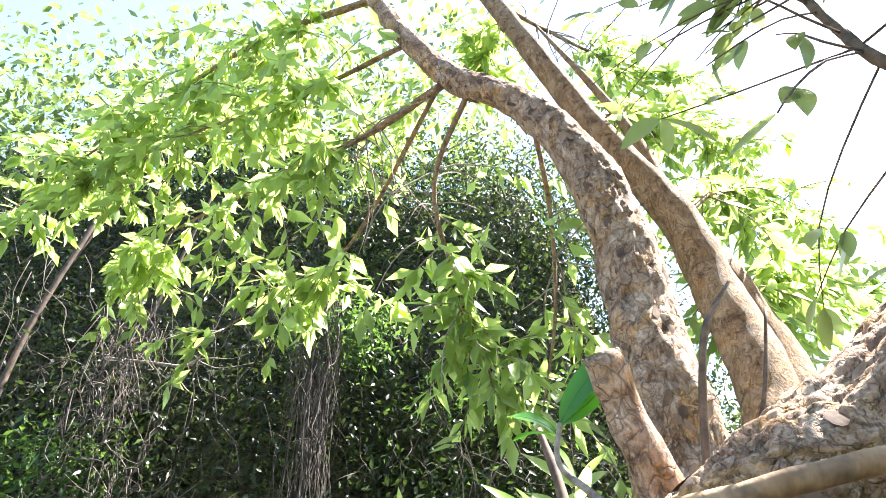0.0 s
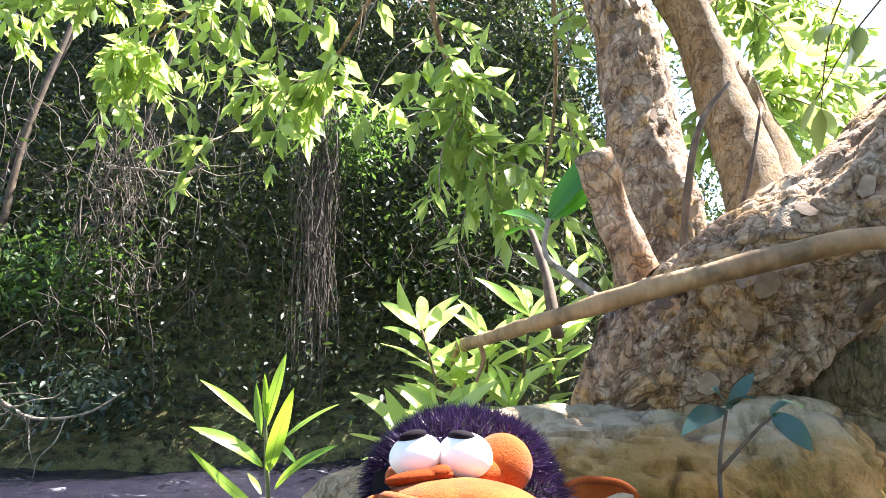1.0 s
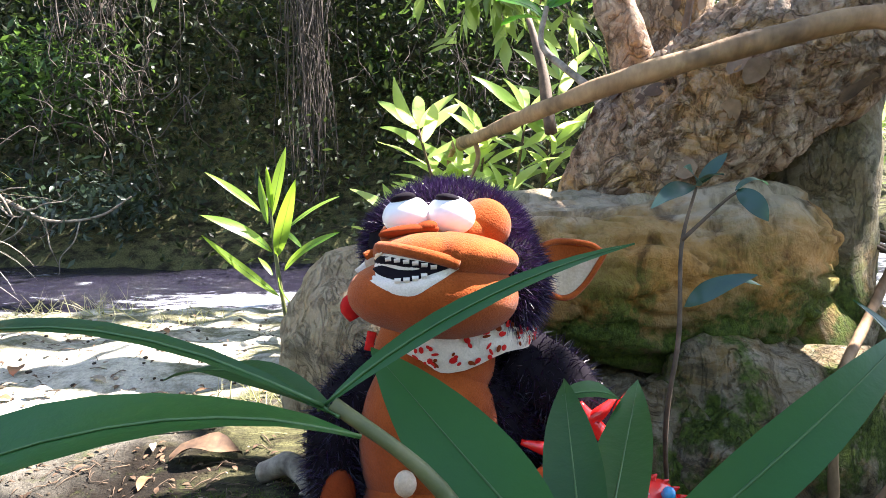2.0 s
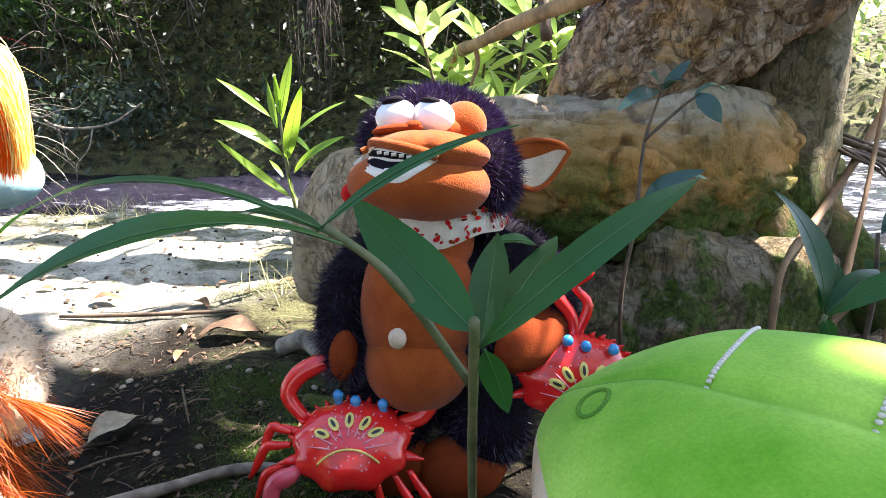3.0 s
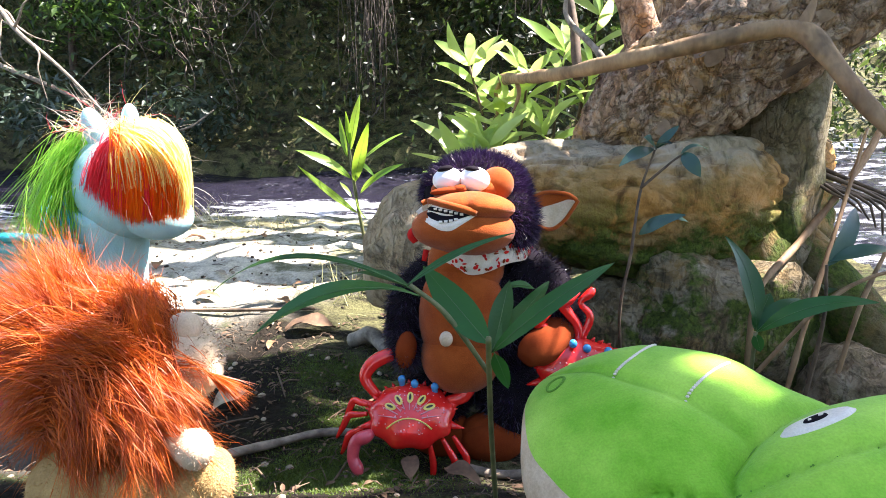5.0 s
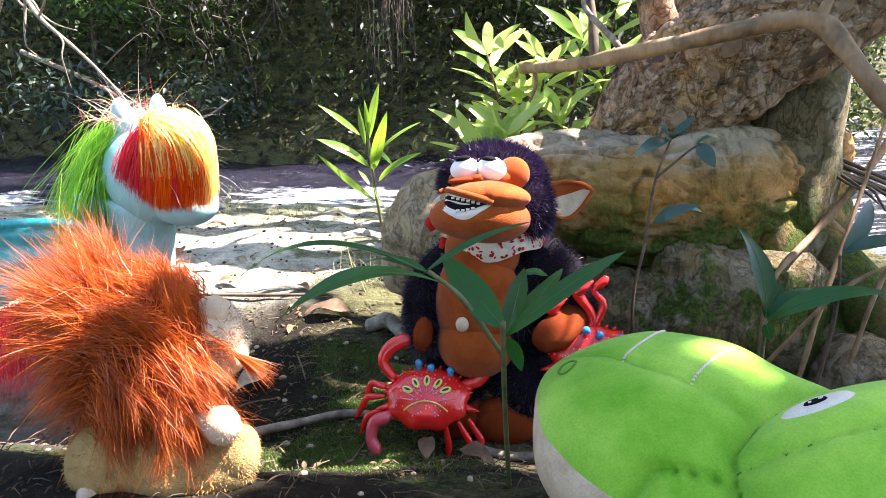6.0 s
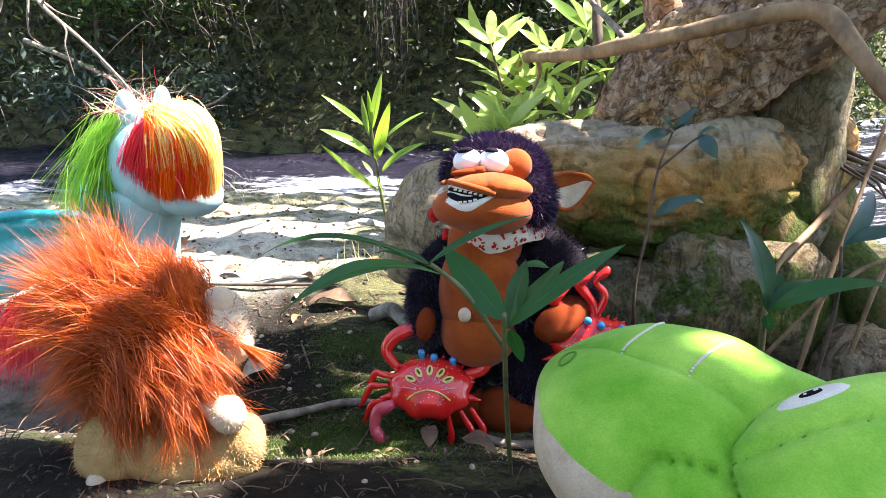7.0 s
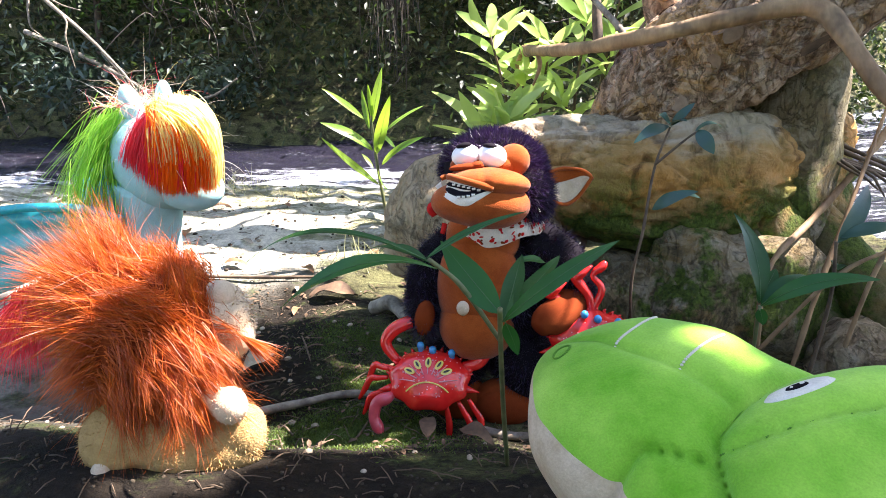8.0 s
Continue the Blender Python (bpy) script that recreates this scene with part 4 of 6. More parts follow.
for pts in ([(0.028, 1.51, 0.492, 0.007), (0.012, 1.5, 0.455, 0.006), (0.018, 1.5, 0.41, 0.005), (-0.002, 1.49, 0.36, 0.003)], [(0.068, 1.27, 0.495, 0.006), (0.075, 1.28, 0.46, 0.005), (0.06, 1.29, 0.415, 0.003)],
            [(0.405, 0.535, 0.565, 0.008), (0.418, 0.545, 0.588, 0.006), (0.423, 0.55, 0.6, 0.003)]):
    s = Shape()
    s.tube(pts, 0, 10, 8, 0.3, 40)
    part("broken_twig", s, STICK, dead_branch)

# ---- soft toys ----
def on_ellipsoid(c, r, rot=(0, 0, 0)):
    d = Vector((random.gauss(0, 1), random.gauss(0, 1), random.gauss(0, 1))).normalized()
    e = Euler([radians(a) for a in rot]).to_matrix()
    p = e @ Vector((d.x * r[0], d.y * r[1], d.z * r[2]))
    n = e @ Vector((d.x / r[0], d.y / r[1], d.z / r[2])).normalized()
    return Vector(c) + p, n


def fuzz(s, c, r, count, ln, w, mat, droop=0.4, rot=(0, 0, 0), keep=None, lean=(0, 0, 0), curl=0.05, segs=2):
    for _ in range(count):
        p, n = on_ellipsoid(c, r, rot)
        if keep and not keep(p, n):
            continue
        d = n + Vector((random.gauss(0, 0.35), random.gauss(0, 0.35), random.gauss(0, 0.35))) + Vector(lean)
        s.strand(p - n * 0.002, d, ln * random.uniform(0.6, 1.2), w, droop, mat, segs, curl)


def disc(s, c, n, ru, rv, mat, turn=0.0, lift=0.0, seg=20, upv=UP, ring=0.0):
    """A flat patch with a soft edge, facing n."""
    n = Vector(n).normalized()
    u = upv.cross(n).normalized()
    v = n.cross(u)
    u, v = u * math.cos(turn) + v * math.sin(turn), v * math.cos(turn) - u * math.sin(turn)
    b = len(s.v)
    s.v.append(Vector(c) + n * (lift + 0.0008))
    for j in range(seg):
        a = 2 * math.pi * j / seg
        s.v.append(Vector(c) + u * ru * math.cos(a) + v * rv * math.sin(a) + n * lift)
    for j in range(seg):
        s.face((b, b + 1 + j, b + 1 + (j + 1) % seg), mat)


def ape_toy():
    s = Shape()
    mats = [FUR_DARK, CLOTH_ORANGE, EYE_WHITE, CLOTH_BLACK, CLOTH_WHITE, CLOTH_CREAM, CLOTH_RED, CLOTH_RUST, FUR_SUNLIT]
    # body
    body = ((0.02, 0.49, 0.19), (0.086, 0.065, 0.115))
    s.ellipsoid(*body, (0, 0, 0), 3)
    fuzz(s, *body, 11000, 0.013, 0.0007, 0, 0.5)
    s.ellipsoid((0.004, 0.452, 0.215), (0.058, 0.05, 0.09), (8, 0, 0), 1)
    s.ellipsoid((0.008, 0.462, 0.285), (0.05, 0.045, 0.05), (8, 0, 0), 1)
    s.ellipsoid((0.002, 0.447, 0.165), (0.054, 0.056, 0.05), (0, 0, 0), 1)
    s.ellipsoid((-0.012, 0.398, 0.21), (0.0085, 0.008, 0.01), (0, 0, 0), 5, 12, 8)
    # the head has a frame of its own: u to its side, v up, w out of the face
    face = Vector((0.0815, -0.9674, 0.2396))
    right = Vector((0.9965, 0.0839, 0.0))
    upward = face.cross(right).normalized()
    mid = Vector((0.016, 0.410, 0.369))
    turn = Matrix((right, upward, face)).transposed()

    def at(u, v, w):
        return mid + right * u + upward * v + face * w

    def lobe(c, r, mat, seg=32, rings=20, lean=0.0, fn=None):
        """An ellipsoid in the head's frame."""
        t = Shape()
        t.ellipsoid((0, 0, 0), r, (0, 0, 0), mat, seg, rings, fn)
        e = Matrix.Rotation(radians(lean), 3, "Z")
        b = len(s.v)
        s.v += [at(*(Vector(c) + e @ p)) for p in t.v]
        for f in t.f:
            s.face([b + i for i in f], mat)

    def lobe_fuzz(c, r, count, ln, w, mat, droop, keep):
        for _ in range(count):
            d = Vector((random.gauss(0, 1), random.gauss(0, 1), random.gauss(0, 1))).normalized()
            p = Vector(c) + Vector((d.x * r[0], d.y * r[1], d.z * r[2]))
            n = Vector((d.x / r[0], d.y / r[1], d.z / r[2])).normalized()
            if not keep(p, n):
                continue
            d = turn @ n + Vector((random.gauss(0, 0.35), random.gauss(0, 0.35), random.gauss(0, 0.35)))
            s.strand(at(*p) - (turn @ n) * 0.002, d, ln * random.uniform(0.6, 1.2), w, droop, mat, 2, 0.05)

    skull = ((0.010, 0.022, -0.068), (0.068, 0.052, 0.055))
    nape = ((0.050, -0.010, -0.055), (0.037, 0.045, 0.045))
    lobe(*skull, 3)
    lobe(*nape, 3)
    lobe_fuzz(*skull, 21000, 0.012, 0.0005, 8, 0.15, lambda p, n: n.y > 0.25 or n.z < 0.35 or n.x > 0.45)
    lobe_fuzz(*nape, 7000, 0.013, 0.0005, 8, 0.4, lambda p, n: n.x > 0.0 or n.z < 0)
    # upper lip, lower jaw, brow and eye patch
    jaw = ((-0.0065, -0.021, 0.0), (0.0605, 0.030, 0.050))
    lip = ((0.003, 0.0045, 0.010), (0.0505, 0.0185, 0.042))

    def boxy(p, d):
        return Vector((p.x * (1 + 0.10 * (1 - d.x * d.x) * abs(d.x)), p.y * (1 + 0.06 * math.sin(d.x * 3)), p.z))

    lobe(*jaw, 1, 48, 30, -3, boxy)

    def cleft(p, d):
        return p * (1 - 0.05 * math.exp(-((d.x + 0.15) / 0.1) ** 2) * (d.z > 0) + 0.012 * math.sin(d.x * 22) * max(0, d.z) * (d.y > -0.2))

    lobe(*lip, 1, 60, 30, -4, cleft)
    lobe((0.002, 0.026, -0.022), (0.047, 0.018, 0.026), 1)
    lobe((0.034, 0.032, -0.018), (0.0205, 0.0205, 0.017), 1, lean=-14)

    def front(u, v):
        """How far the face stands out at a place."""
        best = -0.02
        for c, r in (jaw, lip):
            q = 1 - ((u - c[0]) / r[0]) ** 2 - ((v - c[1]) / r[1]) ** 2
            if q > 0:
                best = max(best, c[2] + r[2] * math.sqrt(q))
        return best

    def patch(high, low, mat, lift, cols=26, rows=7, out=front):
        """A cloth patch on the face between an upper and a lower line."""
        b = len(s.v)
        hi, lo = smooth_line(high, cols), smooth_line(low, cols)
        n = cols + 1
        hi = [hi[round(i * (len(hi) - 1) / cols)] for i in range(n)]
        lo = [lo[round(i * (len(lo) - 1) / cols)] for i in range(n)]
        for h, l in zip(hi, lo):
            for j in range(rows + 1):
                q = h + (l - h) * j / rows
                s.v.append(at(q[0], q[1], out(q[0], q[1]) + lift * min(1.0, 6 * min(j, rows - j) / rows + 0.1)))
        for i in range(cols):
            for j in range(rows):
                k = b + i * (rows + 1) + j
                s.face((k, k + 1, k + rows + 2, k + rows + 1), mat)

    # open mouth: pale lip, dark hollow, cream lining, two rows of teeth
    high = [(-0.0625, 0.001), (-0.053, 0.0085), (-0.043, 0.0095), (-0.028, 0.0055), (-0.010, 0.0005), (0.0075, -0.0045)]
    patch(high, [(-0.0635, 0.0), (-0.053, -0.0115), (-0.0405, -0.0185), (-0.0225, -0.0225), (-0.008, -0.0155), (0.0085, -0.0055)], 4, 0.0025)
    patch([(-0.050, 0.0045), (-0.043, 0.0070), (-0.028, 0.0035), (-0.010, -0.001), (0.0035, -0.0042)], [(-0.050, -0.0022), (-0.0405, -0.0105), (-0.0235, -0.0150), (-0.009, -0.0095), (0.0035, -0.0048)], 3, 0.0036)
    patch([(-0.056, 0.0075), (-0.050, 0.0120), (-0.046, 0.0110), (-0.041, 0.0085)], [(-0.0545, -0.001), (-0.0505, -0.0008), (-0.0465, 0.0018), (-0.041, 0.0060)], 5, 0.0042, 12, 5)
    for u, v, dv in [(-0.037 + 0.0058 * k, 0.0022 - 0.0013 * k, 0.0022) for k in range(6)] + [(-0.031 + 0.0056 * k, -0.0122 + 0.0003 * k * k, 0.0026) for k in range(4)]:
        patch([(u - 0.0021, v + dv), (u, v + dv), (u + 0.0021, v + dv)], [(u - 0.0019, v - dv), (u, v - dv), (u + 0.0019, v - dv)], 4, 0.0050, 4, 3)
    rim = smooth_line(high, 4)
    s.tube([(*at(p[0], p[1] + 0.002, front(p[0], p[1]) + 0.001), 0.0042) for p in rim[3:]], 1, 10, 2)
    # eyes looking up, nose
    for u, v, r, lean in ((-0.0245, 0.0375, (0.0175, 0.0135, 0.015), 12), (0.0075, 0.0365, (0.0180, 0.0150, 0.016), -8)):
        lobe((u, v, -0.001), r, 2, lean=lean)
        lobe((u - 0.002, v + 0.0112, 0.0035), (0.0095, 0.0042, 0.0095), 3, 20, 12, lean)
    lobe((-0.023, 0.0225, 0.020), (0.021, 0.0048, 0.012), 7, lean=5)
    lobe((-0.012, 0.0245, 0.021), (0.009, 0.0048, 0.010), 7, lean=18)

    # ear with a cream lining
    def dish(u, v):
        return -0.050 - 0.010 * math.sin((u - 0.08) * 55) + 0.004 * (v / 0.02) ** 2

    top = [(0.080, 0.017), (0.096, 0.0225), (0.112, 0.0222), (0.126, 0.0190), (0.1345, 0.0120)]
    low = [(0.080, -0.012), (0.092, -0.0215), (0.107, -0.0225), (0.122, -0.0105), (0.1350, 0.0105)]
    patch(top, low, 1, -0.006, 20, 8, dish)
    patch(top, low, 1, 0.001, 20, 8, dish)
    s.tube([(*at(u, v, dish(u, v)), 0.0026) for u, v in top + low[::-1]], 1, 8, 4)
    patch([(0.078, 0.002), (0.096, 0.006), (0.112, 0.0105), (0.124, 0.0140), (0.1315, 0.0120)], [(0.080, -0.011), (0.092, -0.0200), (0.107, -0.0210), (0.121, -0.0095), (0.1325, 0.0100)], 5, 0.0032, 20, 8, dish)
    # printed neck scarf
    for j in range(34):
        a0, a1 = 2 * math.pi * j / 34, 2 * math.pi * (j + 1) / 34
        b = len(s.v)
        for a in (a0, a1):
            wob = 0.003 * math.sin(a * 5)
            for r, z in ((0.0, 0.013), (0.006, 0.0), (0.002, -0.013)):
                s.v.append((0.026 + (0.060 + r) * math.cos(a), 0.47 + (0.052 + r) * math.sin(a), 0.304 + z + wob + 0.010 * math.cos(a)))
        s.face((b, b + 1, b + 4, b + 3), 4)
        s.face((b + 1, b + 2, b + 5, b + 4), 4)
        for _ in range(5):
            a = random.uniform(a0, a1)
            z = random.uniform(-0.010, 0.011)
            k = 0.0630 + 0.0032 * (1 - abs(z) / 0.012)
            n = Vector((math.cos(a), math.sin(a), 0.1))
            disc(s, (0.026 + k * math.cos(a), 0.47 + (k - 0.008) * math.sin(a), 0.304 + z + 0.003 * math.sin(a * 5) + 0.010 * math.cos(a)), n, random.uniform(0.0012, 0.0036), random.uniform(0.001, 0.0024), random.choice((6, 6, 7)), random.uniform(0, 3), 0.0012, 8)
    s.tube([(*at(-0.060, -0.020, 0.0), 0.005), (*at(-0.066, -0.027, 0.0), 0.0065), (*at(-0.062, -0.036, 0.0), 0.004)], 6, 8, 4)
    s.tube([(*at(-0.050, -0.045, 0.0), 0.0035), (*at(-0.053, -0.058, 0.0), 0.003)], 6, 8, 3)
    # arms
    for pts in ([(-0.03, 0.48, 0.27, 0.03), (-0.065, 0.465, 0.24, 0.027), (-0.075, 0.45, 0.2, 0.023), (-0.068, 0.43, 0.165, 0.018)],
                [(0.07, 0.49, 0.275, 0.034), (0.115, 0.48, 0.25, 0.031), (0.135, 0.465, 0.215, 0.026), (0.125, 0.445, 0.19, 0.02)]):
        s.tube(pts, 3, 14, 5)
        for row in smooth_line(pts, 6):
            fuzz(s, row[:3], (row[3],) * 3, 300, 0.014, 0.0006, 0, 0.5)
    s.ellipsoid((-0.068, 0.425, 0.18), (0.014, 0.016, 0.026), (0, 8, 0), 7)
    s.tube([(0.135, 0.455, 0.205, 0.022), (0.115, 0.43, 0.195, 0.024), (0.095, 0.412, 0.19, 0.021), (0.085, 0.402, 0.183, 0.012)], 7, 14, 5)
    # legs and feet
    for x in (-0.035, 0.07):
        s.ellipsoid((x, 0.46, 0.095), (0.045, 0.05, 0.055), (0, 0, 0), 3)
        fuzz(s, (x, 0.46, 0.095), (0.045, 0.05, 0.055), 3500, 0.012, 0.0006, 0, 0.5)
    for x, y, rz in ((0.045, 0.432, 8), (-0.03, 0.44, -8)):
        s.ellipsoid((x, y, 0.055), (0.048, 0.026, 0.034), (0, 0, rz), 7)
        s.ellipsoid((x, y - 0.012, 0.052), (0.043, 0.02, 0.03), (0, 0, rz), 7)
    return tagged(s.build("plush_ape", mats), "seated plush ape with dark fur, orange face and printed scarf", "soft toy")


def lion_toy():
    s = Shape()
    mats = [CLOTH_TAN, FUR_RED, CLOTH_CREAM, CLOTH_RUST]
    s.ellipsoid((-0.30, 0.185, 0.165), (0.075, 0.06, 0.055), (0, 0, 0), 0)
    s.ellipsoid((-0.335, 0.17, 0.16), (0.045, 0.055, 0.045), (0, 0, 0), 0)
    s.tube([(-0.31, 0.165, 0.148, 0.034), (-0.27, 0.16, 0.146, 0.034), (-0.235, 0.165, 0.152, 0.03), (-0.21, 0.17, 0.157, 0.026), (-0.202, 0.172, 0.16, 0.016)], 0, 18, 6)
    s.ellipsoid((-0.207, 0.17, 0.166), (0.02, 0.024, 0.033), (0, 12, 0), 0)
    for c, r, n in (((-0.30, 0.185, 0.165), (0.075, 0.06, 0.055), 2500), ((-0.335, 0.17, 0.16), (0.045, 0.055, 0.045), 1500), ((-0.207, 0.17, 0.166), (0.02, 0.024, 0.033), 900), ((-0.25, 0.162, 0.15), (0.05, 0.032, 0.03), 1500)):
        fuzz(s, c, r, n, 0.006, 0.0007, 0, 0.4)
    head = ((-0.302, 0.20, 0.258), (0.07, 0.066, 0.076))
    s.ellipsoid(*head, (0, 0, 0), 3)
    # face turned away, cream cheek and ear
    s.ellipsoid((-0.245, 0.222, 0.268), (0.03, 0.035, 0.042), (0, 0, 20), 2)
    s.ellipsoid((-0.232, 0.218, 0.252), (0.022, 0.025, 0.022), (0, 0, 10), 2)
    s.ellipsoid((-0.235, 0.21, 0.3), (0.014, 0.01, 0.018), (0, 20, 20), 2)
    fuzz(s, (-0.24, 0.22, 0.265), (0.03, 0.035, 0.042), 1600, 0.005, 0.0007, 2, 0.3)
    s.ellipsoid((-0.212, 0.158, 0.208), (0.017, 0.016, 0.019), (0, 0, 0), 2)
    s.tube([(-0.24, 0.17, 0.215, 0.012), (-0.225, 0.165, 0.205, 0.014), (-0.212, 0.158, 0.2, 0.012)], 2, 12, 4)
    fuzz(s, (-0.212, 0.158, 0.208), (0.017, 0.016, 0.019), 700, 0.004, 0.0006, 2, 0.3)
    # tail with a tuft
    s.tube([(-0.335, 0.125, 0.155, 0.009), (-0.33, 0.105, 0.145, 0.01), (-0.322, 0.09, 0.132, 0.01)], 2, 10, 4)
    for _ in range(120):
        s.strand((-0.322, 0.09, 0.134), (random.gauss(0.1, 0.5), random.gauss(-0.3, 0.5), random.gauss(-0.9, 0.3)), 0.02, 0.0006, 0.3, 1)
    # long mane, in locks: swept up and aside at the top, hanging below
    locks = []
    for _ in range(520):
        p, n = on_ellipsoid(*head)
        locks.append((p, n, random.uniform(0.75, 1.3), Vector((random.gauss(0, 0.2), random.gauss(0, 0.2), random.gauss(0, 0.2)))))
    for p0, n0, long, stray in locks:
        if n0.x > 0.5 and n0.y > 0.0 and n0.z > -0.6:
            continue
        up = p0.z - head[0][2]
        back = head[0][0] - p0.x
        if up > 0.03:
            d0 = n0 * 0.35 + Vector((-0.8, -0.05, 0.66)) * (1 if back > -0.03 else 0.35)
            ln, dr = (0.085 if back > 0.01 else 0.036), 0.35
        elif up > -0.02:
            d0 = n0 * 0.45 + (Vector((-0.75, -0.15, 0.05)) if back > 0.025 else Vector((0.65, -0.2, -0.35)))
            ln, dr = (0.058 if back > 0.0 else 0.044), 0.9
        else:
            d0 = n0 * 0.35 + Vector((-0.3 if back > 0.04 else 0.4, -0.15, -0.85))
            ln, dr = 0.068, 0.5
        d0 = d0.normalized() + stray
        for _ in range(64):
            off = Vector((random.gauss(0, 0.008), random.gauss(0, 0.008), random.gauss(0, 0.008)))
            d = d0 - off * 26 + Vector((random.gauss(0, 0.07), random.gauss(0, 0.07), random.gauss(0, 0.07)))
            s.strand(p0 + off - n0 * 0.006, d, ln * long * random.uniform(0.6, 1.12), random.uniform(0.0003, 0.0007), dr, 1, 6, 0.08)
    # forelock poking out past the face
    for _ in range(160):
        s.strand((-0.215, 0.2, 0.262), (random.gauss(0.9, 0.15), random.gauss(0.1, 0.2), random.gauss(-0.55, 0.18)), random.uniform(0.03, 0.055), 0.0006, 0.3, 1, 3, 0.05)
    return tagged(s.build("plush_lion", mats), "seated plush lion with a long shaggy russet mane", "soft toy")


def pony_toy():
    s = Shape()
    mats = [CLOTH_BLUE, MANE_GREEN, MANE_TEAL, MANE_ORANGE, MANE_YELLOW, MANE_RED, MANE_PALE, WING, CLOTH_RED]
    head = ((-0.432, 0.45, 0.39), (0.067, 0.062, 0.07))
    s.ellipsoid(*head, (0, 0, 0), 0, 36, 24)
    s.ellipsoid((-0.395, 0.44, 0.357), (0.05, 0.042, 0.034), (0, 14, -6), 0, 32, 20)
    s.ellipsoid((-0.37, 0.437, 0.352), (0.022, 0.026, 0.022), (0, 10, 0), 0)
    s.tube([(-0.46, 0.45, 0.36, 0.05), (-0.475, 0.455, 0.29, 0.043), (-0.487, 0.46, 0.235, 0.046), (-0.505, 0.47, 0.17, 0.06), (-0.53, 0.48, 0.1, 0.065)], 0, 24, 6)
    s.ellipsoid((-0.585, 0.49, 0.13), (0.115, 0.075, 0.085), (0, 10, 0), 0)
    for dx, dy in ((-0.05, -0.04), (-0.04, 0.04), (-0.15, -0.03), (-0.15, 0.05)):
        s.tube([(-0.47 + dx, 0.48 + dy, 0.1, 0.03), (-0.45 + dx, 0.47 + dy, 0.05, 0.028), (-0.44 + dx, 0.46 + dy, 0.022, 0.03)], 0, 14, 4)
    s.ellipsoid((-0.45, 0.43, 0.462), (0.015, 0.012, 0.03), (0, -12, 0), 0)
    s.ellipsoid((-0.425, 0.465, 0.468), (0.012, 0.01, 0.026), (0, 6, 0), 0)
    # mane behind the neck
    for _ in range(5200):
        f = random.random()
        p = Vector((-0.475 - 0.03 * f + random.gauss(0, 0.012), 0.45 + random.gauss(0, 0.022), 0.455 - 0.1 * f + random.gauss(0, 0.008)))
        mat = 2 if f > 0.72 else 1
        d = Vector((-0.52 + 0.5 * f + random.gauss(0, 0.13), random.gauss(-0.1, 0.16), -0.6 - 0.3 * f + random.gauss(0, 0.12)))
        s.strand(p, d, random.uniform(0.14, 0.21), 0.0005, 0.8, mat, 6, 0.06)
    # fringe combed across the face in locks: pink wisps, then red, orange and yellow
    lock_tips = [random.random() for _ in range(46)]
    for _ in range(6500):
        lock = random.choice(lock_tips)
        f = 0.25 + 0.75 * lock + random.gauss(0, 0.012)
        if random.random() < 0.05:
            f = random.choice((0.02, 0.07, 0.12, 0.17, 0.22)) + random.gauss(0, 0.01)
        f = min(max(f, 0.0), 1.0)
        p = Vector((-0.396 + 0.008 * f + random.gauss(0, 0.006), 0.425 + random.gauss(0, 0.014), 0.468 + random.gauss(0, 0.004)))
        t = Vector((-0.446 + 0.110 * f, 0.386 + 0.024 * f, 0.396 - 0.034 * min(1.0, f * 2.6))) + Vector((random.gauss(0, 0.003), random.gauss(0, 0.004), random.gauss(0, 0.006)))
        bulge = Vector((0.008 + 0.060 * f, -0.040 + 0.010 * f, 0.022 + 0.030 * f))
        mid = (p + t) / 2 + bulge
        round_head = 1.25 * f + random.gauss(0, 0.3)
        side = Vector((math.cos(round_head), math.sin(round_head), 0.25)).normalized()
        w, b, segs = random.uniform(0.0003, 0.0007), len(s.v), 8
        for q in range(segs):
            g = q / segs
            c = p * (1 - g) ** 2 + mid * 2 * g * (1 - g) + t * g * g
            s.v += [c + side * w, c - side * w]
        s.v.append(t)
        odd = (lock * 37.0) % 1.0
        if f < 0.24:
            tones = (5, 5, 5)
        elif f < 0.42:
            tones = (3, 3 if odd < 0.6 else 4, 5 if odd < 0.5 else 3)
        elif f < 0.72:
            tones = (4, 4 if odd < 0.7 else 3, 3 if odd < 0.8 else 5)
        else:
            # right-hand locks stay pale yellow, sunlight painted in
            tones = (4, 4, 3 if odd < 0.7 else 4)
        cut = random.randint(4, 6)
        for q in range(segs - 1):
            s.face((b + 2 * q, b + 2 * q + 1, b + 2 * q + 3, b + 2 * q + 2), tones[0] if q < 3 else tones[1] if q < cut else tones[2])
        s.face((b + 2 * segs - 2, b + 2 * segs - 1, b + 2 * segs), tones[2])
    for _ in range(220):
        p = Vector((-0.45 + random.gauss(0, 0.02), 0.44 + random.gauss(0, 0.02), 0.465))
        s.strand(p, (random.gauss(0.0, 0.8), random.gauss(0, 0.4), random.gauss(0.55, 0.35)), random.uniform(0.03, 0.1), 0.0004, 1.3, random.choice((5, 6, 6, 4)), 6, 0.12)
    for _ in range(80):
        p, n = on_ellipsoid((-0.40, 0.44, 0.4), (0.05, 0.05, 0.06))
        s.strand(p, n + Vector((0.5, 0, 0.2)), random.uniform(0.03, 0.07), 0.0003, 1.2, 6, 5, 0.1)
    # wing: quilted satin panels
    a, b2 = Vector((-0.70, 0.37, 0.32)), Vector((-0.475, 0.4, 0.318))
    n0 = len(s.v)
    cols, rows = 24, 14
